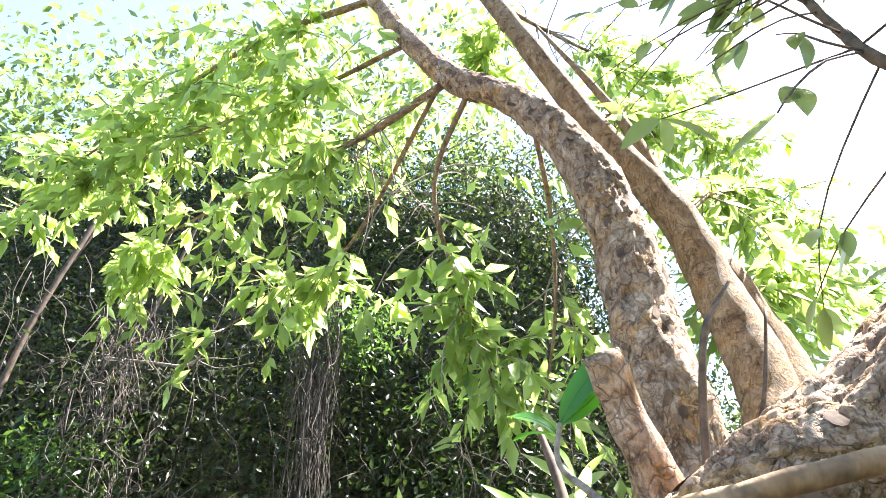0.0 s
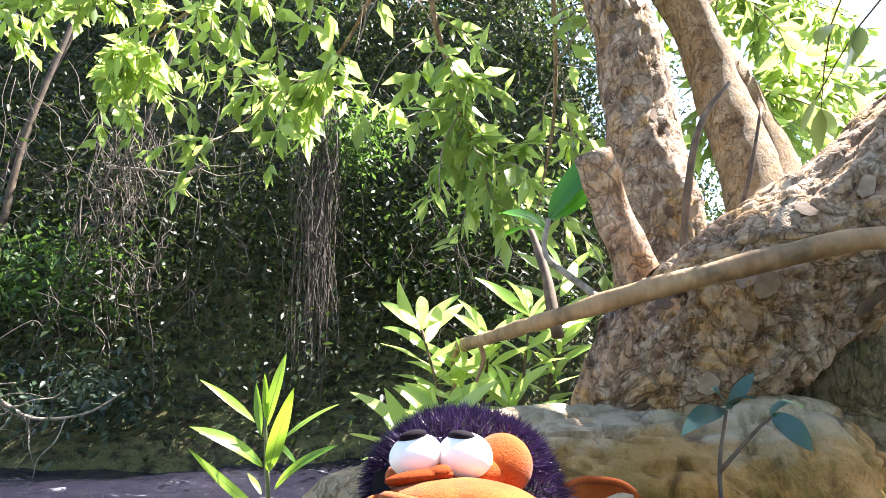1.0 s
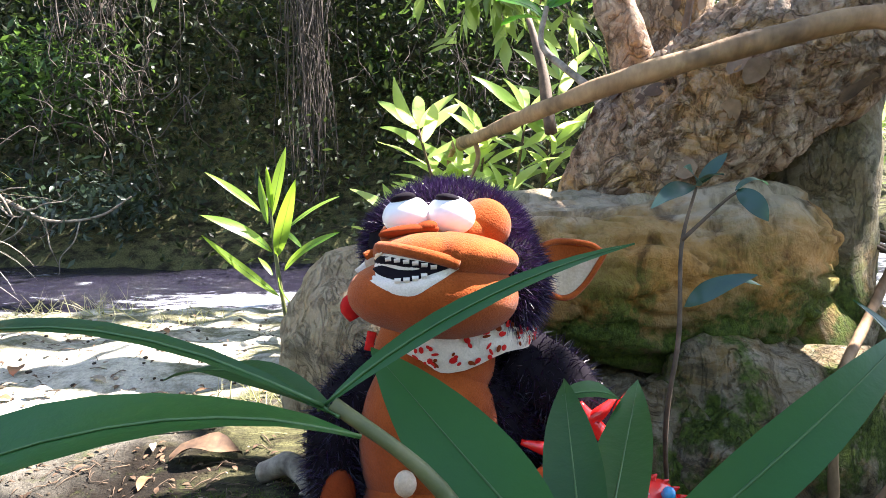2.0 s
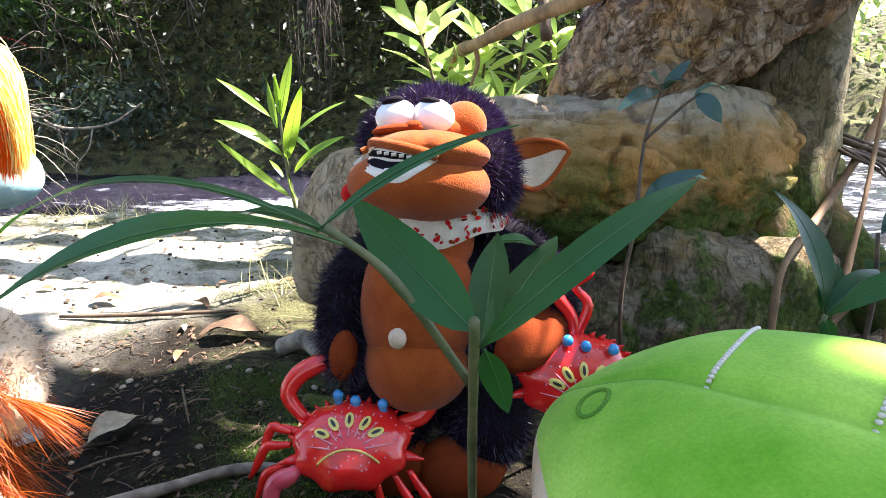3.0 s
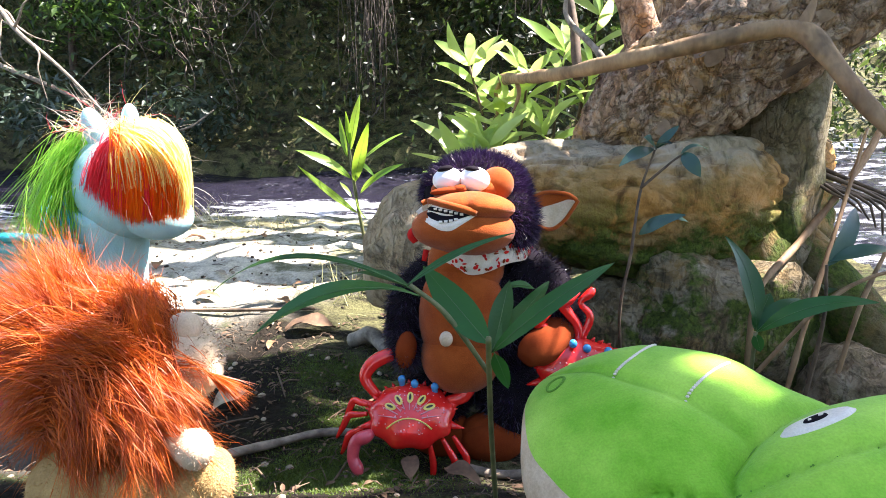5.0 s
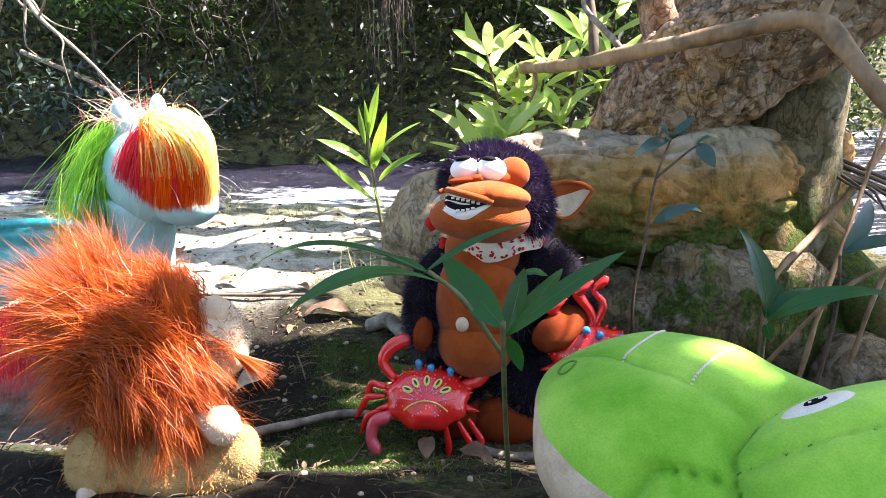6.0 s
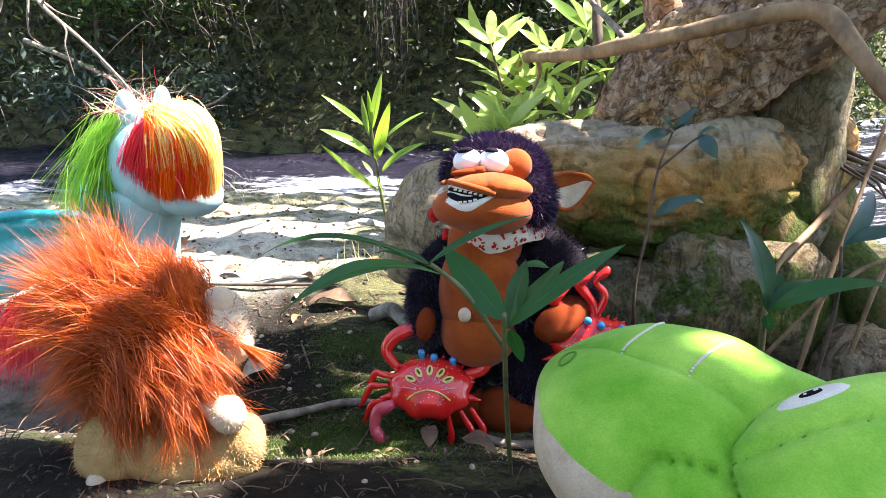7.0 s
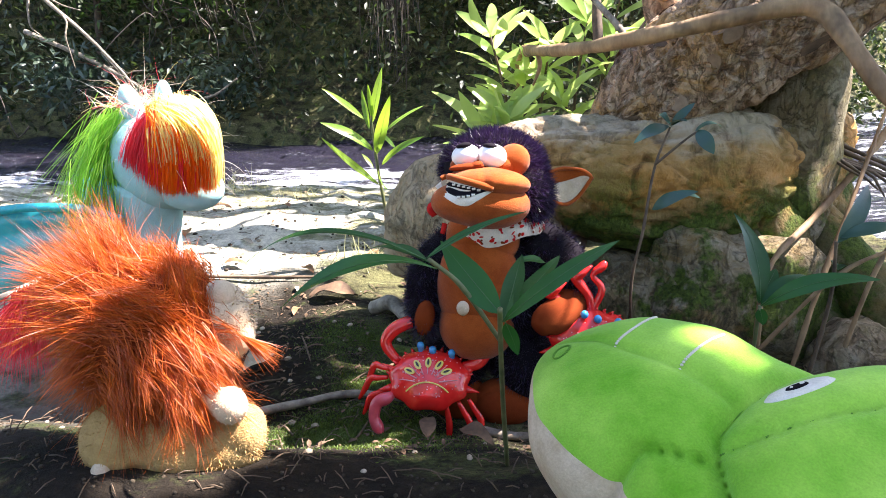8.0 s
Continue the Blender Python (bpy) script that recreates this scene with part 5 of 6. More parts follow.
    for i in range(cols + 1):
        for j in range(rows + 1):
            u, v = i / cols, j / rows
            top = a.lerp(b2, u) + UP * (0.02 * math.sin(math.pi * u))
            low = Vector((-0.72 + 0.21 * u, 0.345 + 0.05 * u, 0.2 + 0.09 * u ** 1.5))
            q = top.lerp(low, v)
            q.y -= 0.010 * abs(math.sin(v * math.pi * 3)) + 0.004 * math.sin(u * 12)
            s.v.append(q)
    for i in range(cols):
        for j in range(rows):
            k = n0 + i * (rows + 1) + j
            s.face((k, k + 1, k + rows + 2, k + rows + 1), 7)
    s.tube([(-0.70, 0.37, 0.32, 0.006), (-0.6, 0.37, 0.338, 0.006), (-0.52, 0.385, 0.335, 0.006), (-0.474, 0.4, 0.318, 0.005)], 7, 8, 6)
    for _ in range(900):
        p = Vector((-0.655 + random.gauss(0, 0.01), 0.42 + random.gauss(0, 0.012), 0.2))
        s.strand(p, (random.gauss(-0.2, 0.25), random.gauss(-0.3, 0.2), random.gauss(-0.6, 0.2)), random.uniform(0.1, 0.16), 0.0009, 0.5, 5, 4, 0.04)
    return tagged(s.build("plush_pony", mats), "sky blue plush pony with a rainbow mane and satin wing", "soft toy")


def croc_toy():
    """Long flat-headed velour pillow; axis runs from the nose towards the back of the head."""
    s = Shape()
    mats = [CLOTH_GREEN, CLOTH_CREAM, CLOTH_WHITE, CLOTH_BLACK, CLOTH_DARKGREEN]
    axis = Vector((0.74, -0.67, -0.08)).normalized()
    across = Vector((0.67, 0.74, 0.0)).normalized()
    nose = Vector((0.09, 0.15, 0.287))
    up = across.cross(axis) * -1.0
    if up.z < 0:
        up = -up
    across, up = across * math.cos(0.28) + up * math.sin(0.28), up * math.cos(0.28) - across * math.sin(0.28)
    n, seg = 150, 120
    b = len(s.v)

    def profile(f):
        """Half width and half height along the head."""
        w = 0.092 * min(1.0, math.sin(min(f / 0.30, 1.0) * math.pi / 2)) ** 0.62
        w += 0.05 * ease(0.42, 0.72, f)
        h = 0.062 * min(1.0, math.sin(min(f / 0.34, 1.0) * math.pi / 2)) ** 0.6 + 0.008 * ease(0.4, 0.6, f)
        k = math.sqrt(max(0.0, 1 - max(0.0, (f - 0.86) / 0.14) ** 2))
        return w * k, h * k

    def cheek_seam(a):
        return 0.446 + 0.34 * max(0.0, a - 1.7) ** 2 + 0.05 * max(0.0, 1.6 - a) ** 2

    def lip_seam(a):
        return 0.362 + 1.3 * max(0.0, 2.3 - a) ** 2

    def brow_seam(a):
        return 0.462 + 0.2 * (1.93 - a)

    def skin(f, a):
        w, h = profile(f)
        c = nose + axis * (0.36 * f) - UP * 0.012 * f
        x, z = math.cos(a), math.sin(a)
        k = 1.0
        # stitched creases
        if -0.2 < a < 3.2:
            k -= 0.17 * math.exp(-abs(f - cheek_seam(a)) / 0.014) + 0.05 * math.exp(-((f - cheek_seam(a)) / 0.05) ** 2)
            k += 0.06 * math.exp(-((f - cheek_seam(a) - 0.11) / 0.07) ** 2)
            k += 0.07 * math.exp(-((f - 0.54) / 0.08) ** 2 - ((a - 1.15) / 0.5) ** 2)
            k -= 0.13 * math.exp(-abs(f - lip_seam(a)) / 0.014) * ease(1.95, 2.05, a)
            k -= 0.09 * math.exp(-abs(f - brow_seam(a)) / 0.012) * ease(1.95, 1.85, a)
        ridge = 0.09 * math.exp(-abs(x - 0.10) / 0.035) * (z > 0) * ease(0.45, 0.42, f)
        p = c + across * w * x * k + up * h * (abs(z) ** 0.75) * (1 if z > 0 else -1) * (k - ridge)
        return p + Vector((0.002, 0.002, 0.002)) * noise.noise(p * 25)

    for i in range(n + 1):
        for j in range(seg):
            s.v.append(skin(i / n, 2 * math.pi * j / seg))
    for i in range(n):
        for j in range(seg):
            k = (j + 1) % seg
            low = 2.64 < 2 * math.pi * (j + 0.5) / seg < 6.2
            s.face((b + i * seg + j, b + i * seg + k, b + (i + 1) * seg + k, b + (i + 1) * seg + j), 1 if low else 0)

    def normal_at(f, a):
        p = skin(f, a)
        nn = (skin(f + 0.01, a) - p).cross(skin(f, a + 0.05) - p).normalized()
        return nn if nn.dot(p - (nose + axis * 0.36 * f)) > 0 else -nn

    # pale stitched bars, seams and nostrils
    for f in (0.185, 0.325):
        for k in range(26):
            a = math.acos(0.10 + 0.60 * k / 25)
            p, q = skin(f, a), normal_at(f, a)
            s.ellipsoid(p + q * 0.0005, (0.0013, 0.0013, 0.0009), (0, 0, 0), 2, 6, 4)
    for k in range(90):
        f = 0.02 + 0.39 * k / 89
        p, q = skin(f, math.acos(0.10)), normal_at(f, math.acos(0.10))
        s.ellipsoid(p + q * 0.0002, (0.0013, 0.0013, 0.0005), (0, 0, 0), 4, 6, 4)
    stitches = [(cheek_seam(a), a) for a in (1.2 + 1.0 * k / 79 for k in range(80))]
    stitches += [(lip_seam(a), a) for a in (2.02 + 0.6 * k / 49 for k in range(50))]
    stitches += [(brow_seam(a), a) for a in (1.9 - 0.7 * k / 59 for k in range(60))]
    for f, a in stitches:
        p, q = skin(f, a), normal_at(f, a)
        s.ellipsoid(p + q * 0.0006, (0.001, 0.001, 0.0006), (0, 0, 0), 4, 6, 4)
    for k in range(30):
        t = 2 * math.pi * k / 30
        f, a = 0.085 + 0.016 * math.sin(t), 1.77 + 0.15 * math.cos(t)
        p, q = skin(f, a), normal_at(f, a)
        s.ellipsoid(p + q * 0.0002, (0.0013, 0.0013, 0.0008), (0, 0, 0), 4, 6, 4)
    # embroidered eye
    def patch(cu, cv, ru, rv, lift, mat, rings=5, turn=28):
        """Oval of felt that follows the skin round the eye."""
        b0 = len(s.v)
        for i in range(rings + 1):
            for j in range(turn):
                t = 2 * math.pi * j / turn
                u, v = cu + ru * i / rings * math.cos(t), cv + rv * i / rings * math.sin(t)
                f, a = 0.506 + 0.0324 * u + 0.0154 * v, 1.25 - 0.162 * u + 0.073 * v
                s.v.append(skin(f, a) + normal_at(f, a) * (lift if i < rings else -0.001))
        for i in range(rings):
            for j in range(turn):
                k = (j + 1) % turn
                s.face((b0 + i * turn + j, b0 + (i + 1) * turn + j, b0 + (i + 1) * turn + k, b0 + i * turn + k), mat)

    patch(0, 0, 1.05, 1.0, 0.0018, 2)
    patch(0.0, -0.1, 0.42, 0.5, 0.0026, 3, 3, 20)
    patch(0.16, -0.15, 0.11, 0.17, 0.0033, 2, 2, 12)
    patch(-0.14, -0.05, 0.08, 0.12, 0.0033, 2, 2, 12)
    # body behind the head
    s.ellipsoid(nose + axis * 0.50 + across * 0.0 - UP * 0.01, (0.17, 0.17, 0.07), (0, 0, -37), 0, 40, 24)
    for side in (-1, 1):
        s.ellipsoid(nose + axis * 0.52 + across * 0.17 * side - UP * 0.04, (0.06, 0.06, 0.035), (0, 0, -37), 0)
    return tagged(s.build("plush_crocodile", mats), "large lime green velour crocodile pillow with stitched eye", "soft toy")


CLOTH_DARKGREEN = plain("green_thread", (0.075, 0.22, 0.012), (0.11, 0.28, 0.02), 60, 0.8, 0.1, 300)
ape_toy()
lion_toy()
pony_toy()
croc_toy()


# ---- toy crabs ----
def crab(at, turn, tilt, label, raised=False):
    t = thing("toy_crab", label, "toy crab", at, "red toy crabs")
    m = Euler((radians(tilt), 0, radians(turn))).to_matrix()
    at = Vector(at)

    def w(p):
        return at + m @ Vector(p)

    def rows(pts):
        return [(*w(p[:3]), p[3]) for p in pts]

    def shell(p, d):
        k = 1 + 0.05 * math.sin(9 * math.atan2(d.y, d.x)) * (1 - abs(d.z))
        return Vector((p.x * k, p.y * k, p.z * (1.0 if d.z > 0 else 0.5)))

    s = Shape()
    s.ellipsoid((0, 0, 0), (0.055, 0.043, 0.026), (0, 0, 0), 0, 54, 24, shell)
    for k in range(16):
        a = math.pi * (0.05 + 0.9 * k / 15)
        s.tube([(0.052 * math.cos(a), 0.041 * math.sin(a), 0.002, 0.004), (0.06 * math.cos(a), 0.047 * math.sin(a), 0.006, 0.0006)], 0, 6, 1)
    for sx in (-1, 1):
        s.tube([(0.05 * sx, 0.012, 0, 0.006), (0.066 * sx, 0.02, 0.004, 0.0008)], 0, 8, 2)
        s.tube([(0.05 * sx, -0.012, 0, 0.006), (0.068 * sx, -0.016, 0.0, 0.0008)], 0, 8, 2)
    s.v = [w(p) for p in s.v]
    body = part("body", s, [PLASTIC_RED], t, "glossy red spiny shell")

    def on_shell(x, y):
        z = 0.026 * math.sqrt(max(0.02, 1 - (x / 0.055) ** 2 - (y / 0.043) ** 2))
        return Vector((x, y, z + 0.0008)), Vector((x / 0.055 ** 2, y / 0.043 ** 2, z / 0.026 ** 2)).normalized()

    s = Shape()
    for k in range(5):
        a = math.pi * (0.86 - 0.18 * k)
        p, n = on_shell(0.027 * math.cos(a), 0.020 * math.sin(a) - 0.006)
        tn = a - math.pi / 2
        disc(s, p, n, 0.0042, 0.0082, 0, tn, 0.0008, 18, Vector((0, 1, 0)))
        disc(s, p + n * 0.0013, n, 0.0015, 0.0048, 1, tn, 0.0008, 14, Vector((0, 1, 0)))
    s.v = [w(p) for p in s.v]
    part("yellow_marking", s, [PAINT_YELLOW, PAINT_BLACK], body, "painted yellow slit-eye markings")
    s = Shape()
    for _ in range(70):
        a, r = random.uniform(0, 6.3), random.uniform(0.1, 0.9)
        p, n = on_shell(0.05 * r * math.cos(a), 0.038 * r * math.sin(a))
        disc(s, p, n, 0.0009, 0.0009, 0, 0, 0.0006, 8, Vector((0, 1, 0)))
    for k in range(9):
        a = math.pi * (0.95 - 0.112 * k)
        p0, n = on_shell(0.016 * math.cos(a), 0.012 * math.sin(a) - 0.014)
        p1, n = on_shell(0.04 * math.cos(a), 0.032 * math.sin(a) - 0.012)
        pm, n = on_shell(0.028 * math.cos(a), 0.022 * math.sin(a) - 0.013)
        s.tube([(*p0, 0.0008), (*pm, 0.0007), (*p1, 0.0003)], 0, 5, 3)
    p = [on_shell(-0.028 + 0.0056 * k, -0.018 - 0.0012 * (k - 5) ** 2 * 0.35 + 0.005)[0] for k in range(11)]
    s.tube([(*q, 0.0011) for q in p], 1, 6, 2)
    s.v = [w(q) for q in s.v]
    part("speckles", s, [PAINT_PINK, PAINT_YELLOW], body, "pale pink painted speckles and rays")
    for x, y in ((-0.013, 0.036), (0.004, 0.03), (0.03, 0.026)):
        s = Shape()
        s.tube(rows([(x, y, 0.008, 0.0035), (x, y + 0.002, 0.014, 0.0042), (x, y + 0.004, 0.018, 0.0046)]), 0, 10, 3)
        s.ellipsoid(w((x, y + 0.005, 0.02)), (0.0052, 0.0052, 0.0056), (0, 0, 0), 0, 14, 10)
        part("eye", s, [PLASTIC_BLUE], t, "round glossy blue eye")
    # claws and legs
    claws = ([(-0.045, 0.025, 0.0, 0.006), (-0.062, 0.045, 0.012, 0.008), (-0.052, 0.062, 0.022, 0.0095), (-0.028, 0.072, 0.028, 0.009), (-0.01, 0.07, 0.03, 0.003)],
             [(0.045, 0.02, 0.0, 0.006), (0.066, 0.024, 0.006, 0.009), (0.075, 0.045, 0.012, 0.011), (0.068, 0.065, 0.016, 0.004)])
    if raised:
        claws = ([(-0.02, 0.03, 0.0, 0.005), (-0.03, 0.05, 0.0, 0.0055), (-0.055, 0.062, 0.0, 0.006), (-0.078, 0.07, 0.0, 0.0022)],
                 [(0.0, 0.035, 0.0, 0.006), (-0.004, 0.06, 0.0, 0.006), (-0.022, 0.084, 0.0, 0.0065), (-0.03, 0.098, 0.0, 0.0025)])
    for pts in claws:
        s = Shape()
        s.tube(rows(pts), 0, 12, 5)
        q = pts[-2]
        s.tube(rows([(q[0], q[1], q[2], 0.006), (q[0] + 0.008, q[1] + 0.008, q[2] + 0.006, 0.005), (q[0] + 0.02, q[1] + 0.018, q[2] + 0.004, 0.0015)]), 0, 10, 4)
        part("claw", s, [PLASTIC_RED], t)
    if raised:
        s = Shape()
        s.tube(rows([(0.0, 0.04, 0.0, 0.005), (0.012, 0.07, 0.002, 0.005), (0.0, 0.088, 0.0, 0.004), (0.012, 0.1, 0.0, 0.006), (0.016, 0.107, 0, 0.003)]), 0, 10, 4)
        part("claw", s, [PLASTIC_RED], t)
    else:
        s = Shape()
        s.tube(rows([(-0.045, -0.02, 0.0, 0.0035), (-0.055, -0.028, 0.002, 0.0085), (-0.068, -0.034, -0.002, 0.0085), (-0.072, -0.05, -0.012, 0.0075), (-0.066, -0.062, -0.018, 0.008), (-0.062, -0.072, -0.022, 0.004)]), 0, 12, 5)
        part("claw", s, [PLASTIC_PINK], t, "pink segmented claw")
    return t, rows


crab_a, rows = crab((-0.058, 0.392, 0.104), 4, 38, "glossy red plastic crab with blue eyes and yellow markings")
for pts in ([(-0.15, 0.40, 0.085), (-0.135, 0.4, 0.117), (-0.115, 0.395, 0.115)], [(-0.158, 0.39, 0.067), (-0.14, 0.392, 0.1), (-0.115, 0.39, 0.105)], [(-0.15, 0.38, 0.05), (-0.138, 0.382, 0.078), (-0.11, 0.385, 0.092)],
            [(-0.029, 0.37, 0.022), (-0.028, 0.37, 0.05), (-0.032, 0.372, 0.078)], [(0.0, 0.37, 0.027), (-0.001, 0.372, 0.055), (-0.017, 0.378, 0.082)], [(0.014, 0.38, 0.027), (0.013, 0.38, 0.055), (-0.004, 0.385, 0.082)]):
    s = Shape()
    s.tube([(*pts[0], 0.002), (*[(a + b) / 2 for a, b in zip(pts[0], pts[1])], 0.0042), (*pts[1], 0.0048), (*[(a + b) / 2 for a, b in zip(pts[1], pts[2])], 0.004), (*pts[2], 0.0028)], 0, 10, 4)
    part("leg", s, [PLASTIC_RED], crab_a)
crab((0.155, 0.425, 0.158), 6, 78, "red plastic crab with raised claws held by the plush ape", True)


# ---- plants ----
def plant(name, label, stems, leaves, leaf_mat, stem_mat, group="", category="plant", rib=None):
    """stems: rows of x, y, z, radius; leaves: base, tip, width, sag."""
    t = thing(name, label, category, stems[0][0][:3], group)
    for rows in stems:
        s = Shape()
        s.tube(rows, 0, 8, 6, 0.15, 60)
        part("stem", s, stem_mat, t)
    for k, (b, e, w, sag) in enumerate(leaves):
        s = Shape()
        d = (Vector(e) - Vector(b)).normalized()
        steep = min(1.0, abs(d.z) * 1.2)
        s.leaf(b, e, w, sag, 0, 12, 0.22, (random.gauss(0, 0.35 * steep), -0.9 * steep, 1.05 - 0.7 * steep), 0.04)
        if rib:
            mid = [s.v[3 * i + 1] for i in range(13)]
            s.tube([(*(mid[i] + UP * 0.0003), 0.0005 * (1.05 - i / 12)) for i in range(0, 13, 2)], 1, 5, 2)
        part("leaf", s, [leaf_mat, rib] if rib else leaf_mat, t)
    return t


plant("weed", "leafy weed with long dark green leaves on a thin stem", [
    [(0.055, 0.285, 0.03, 0.003), (0.056, 0.23, 0.1, 0.0027), (0.053, 0.16, 0.239, 0.0024), (0.053, 0.105, 0.341, 0.0022), (0.053, 0.103, 0.352, 0.002)],
    [(0.053, 0.12, 0.315, 0.002), (0.022, 0.118, 0.362, 0.002), (-0.004, 0.12, 0.383, 0.0018)]],
    [((0.004, 0.112, 0.378), (-0.096, 0.05, 0.369), 0.021, 0.16), ((0.053, 0.105, 0.346), (0.002, 0.145, 0.389), 0.024, -0.06), ((0.055, 0.104, 0.34), (0.139, 0.128, 0.400), 0.013, 0.16),
     ((0.056, 0.108, 0.338), (0.066, 0.2, 0.36), 0.018, 0.0), ((0.064, 0.19, 0.357), (0.088, 0.2, 0.352), 0.012, 0.1), ((0.057, 0.106, 0.342), (0.1, 0.22, 0.352), 0.018, 0.0),
     ((-0.008, 0.122, 0.38), (0.070, 0.129, 0.420), 0.0065, 0.09), ((-0.006, 0.12, 0.382), (-0.17, 0.15, 0.362), 0.01, 0.16), ((-0.002, 0.118, 0.38), (-0.06, 0.15, 0.378), 0.013, 0.1),
     ((0.057, 0.107, 0.338), (0.067, 0.112, 0.308), 0.012, -0.05)], LEAF_WEED, STEM_GREEN, rib=RIB)
plant("weed", "small weed with long dark green leaves beside roots", [[(0.33, 0.36, 0.03, 0.003), (0.325, 0.34, 0.15, 0.0026), (0.321, 0.334, 0.26, 0.002)]],
      [((0.321, 0.334, 0.262), (0.302, 0.4, 0.345), 0.026, 0.12), ((0.323, 0.333, 0.26), (0.42, 0.31, 0.305), 0.02, 0.2), ((0.322, 0.334, 0.26), (0.372, 0.36, 0.288), 0.02, 0.15), ((0.321, 0.333, 0.258), (0.326, 0.328, 0.24), 0.012, 0.0),
       ((0.32, 0.336, 0.262), (0.345, 0.37, 0.29), 0.018, 0.1)], LEAF_WEED, STEM_GREEN, rib=RIB)
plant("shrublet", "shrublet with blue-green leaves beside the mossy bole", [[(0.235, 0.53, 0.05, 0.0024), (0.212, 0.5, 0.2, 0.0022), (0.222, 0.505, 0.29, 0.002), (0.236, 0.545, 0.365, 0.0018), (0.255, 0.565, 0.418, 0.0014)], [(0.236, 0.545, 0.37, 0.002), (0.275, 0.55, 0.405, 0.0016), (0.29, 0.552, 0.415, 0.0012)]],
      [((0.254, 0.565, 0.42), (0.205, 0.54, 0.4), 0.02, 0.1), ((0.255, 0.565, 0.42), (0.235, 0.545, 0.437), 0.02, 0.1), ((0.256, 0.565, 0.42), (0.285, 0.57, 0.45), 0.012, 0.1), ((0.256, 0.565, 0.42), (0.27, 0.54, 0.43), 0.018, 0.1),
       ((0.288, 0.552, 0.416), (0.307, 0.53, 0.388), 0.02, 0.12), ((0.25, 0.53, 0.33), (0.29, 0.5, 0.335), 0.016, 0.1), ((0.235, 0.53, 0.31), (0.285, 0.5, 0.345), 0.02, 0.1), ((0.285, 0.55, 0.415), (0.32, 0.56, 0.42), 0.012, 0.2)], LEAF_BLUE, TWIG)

sun_leaves = []
for bx, bz, tx, tz, dy, w, sag in (
        (-0.307, 0.366, -0.394, 0.436, -0.02, 0.013, 0.05), (-0.297, 0.344, -0.315, 0.429, 0.02, 0.012, 0.03), (-0.292, 0.297, -0.394, 0.366, -0.05, 0.022, 0.10),
        (-0.291, 0.356, -0.263, 0.477, 0.01, 0.018, 0.02), (-0.285, 0.287, -0.236, 0.422, -0.04, 0.024, 0.04), (-0.275, 0.336, -0.231, 0.306, -0.03, 0.010, 0.06),
        (-0.263, 0.338, -0.181, 0.390, 0.05, 0.009, 0.06), (-0.273, 0.263, -0.167, 0.334, -0.03, 0.017, 0.10), (-0.281, 0.217, -0.397, 0.332, -0.04, 0.014, -0.05),
        (-0.293, 0.255, -0.324, 0.285, 0.02, 0.009, 0.05), (-0.263, 0.207, -0.271, 0.260, -0.04, 0.016, 0.06), (-0.290, 0.370, -0.289, 0.444, -0.02, 0.010, 0.02)):
    sun_leaves.append(((bx, 1.02, bz), (tx, 1.02 + dy, tz), w * 1.1, sag))
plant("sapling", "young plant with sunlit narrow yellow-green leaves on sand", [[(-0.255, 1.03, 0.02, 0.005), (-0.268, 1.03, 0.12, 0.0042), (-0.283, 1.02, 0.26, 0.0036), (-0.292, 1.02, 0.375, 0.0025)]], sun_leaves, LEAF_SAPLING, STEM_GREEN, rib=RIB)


def whorl_bush(at, shoots, seed):
    random.seed(seed)
    stems, leaves = [], []
    for tip in shoots:
        b, e = Vector(at), Vector(tip)
        mid = b.lerp(e, 0.55) + Vector((random.gauss(0, 0.02), random.gauss(0, 0.02), 0.03))
        stems.append([(*b, 0.006), (*mid, 0.0045), (*e, 0.003)])
        for k in range(13):
            a = k * 2.4 + random.random()
            f = k / 12
            p = mid.lerp(e, min(1, 0.25 + f))
            d = Vector((math.cos(a), math.sin(a), 0.15 + 0.7 * f)).normalized()
            ln = random.uniform(0.11, 0.17)
            leaves.append((p, p + d * ln, random.uniform(0.026, 0.036), random.uniform(0.02, 0.12)))
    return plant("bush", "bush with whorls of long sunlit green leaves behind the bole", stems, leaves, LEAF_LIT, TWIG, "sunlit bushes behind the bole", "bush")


whorl_bush((0.05, 1.5, 0.0), [(-0.06, 1.45, 0.53), (0.03, 1.5, 0.42), (0.1, 1.5, 0.5), (-0.02, 1.42, 0.33)], 3)
whorl_bush((0.2, 1.55, 0.0), [(0.2, 1.5, 0.56), (0.28, 1.55, 0.5), (0.14, 1.45, 0.36), (0.3, 1.6, 0.66)], 5)
whorl_bush((-0.05, 1.35, 0.0), [(-0.08, 1.35, 0.3), (0.0, 1.3, 0.33), (-0.02, 1.4, 0.25)], 8)

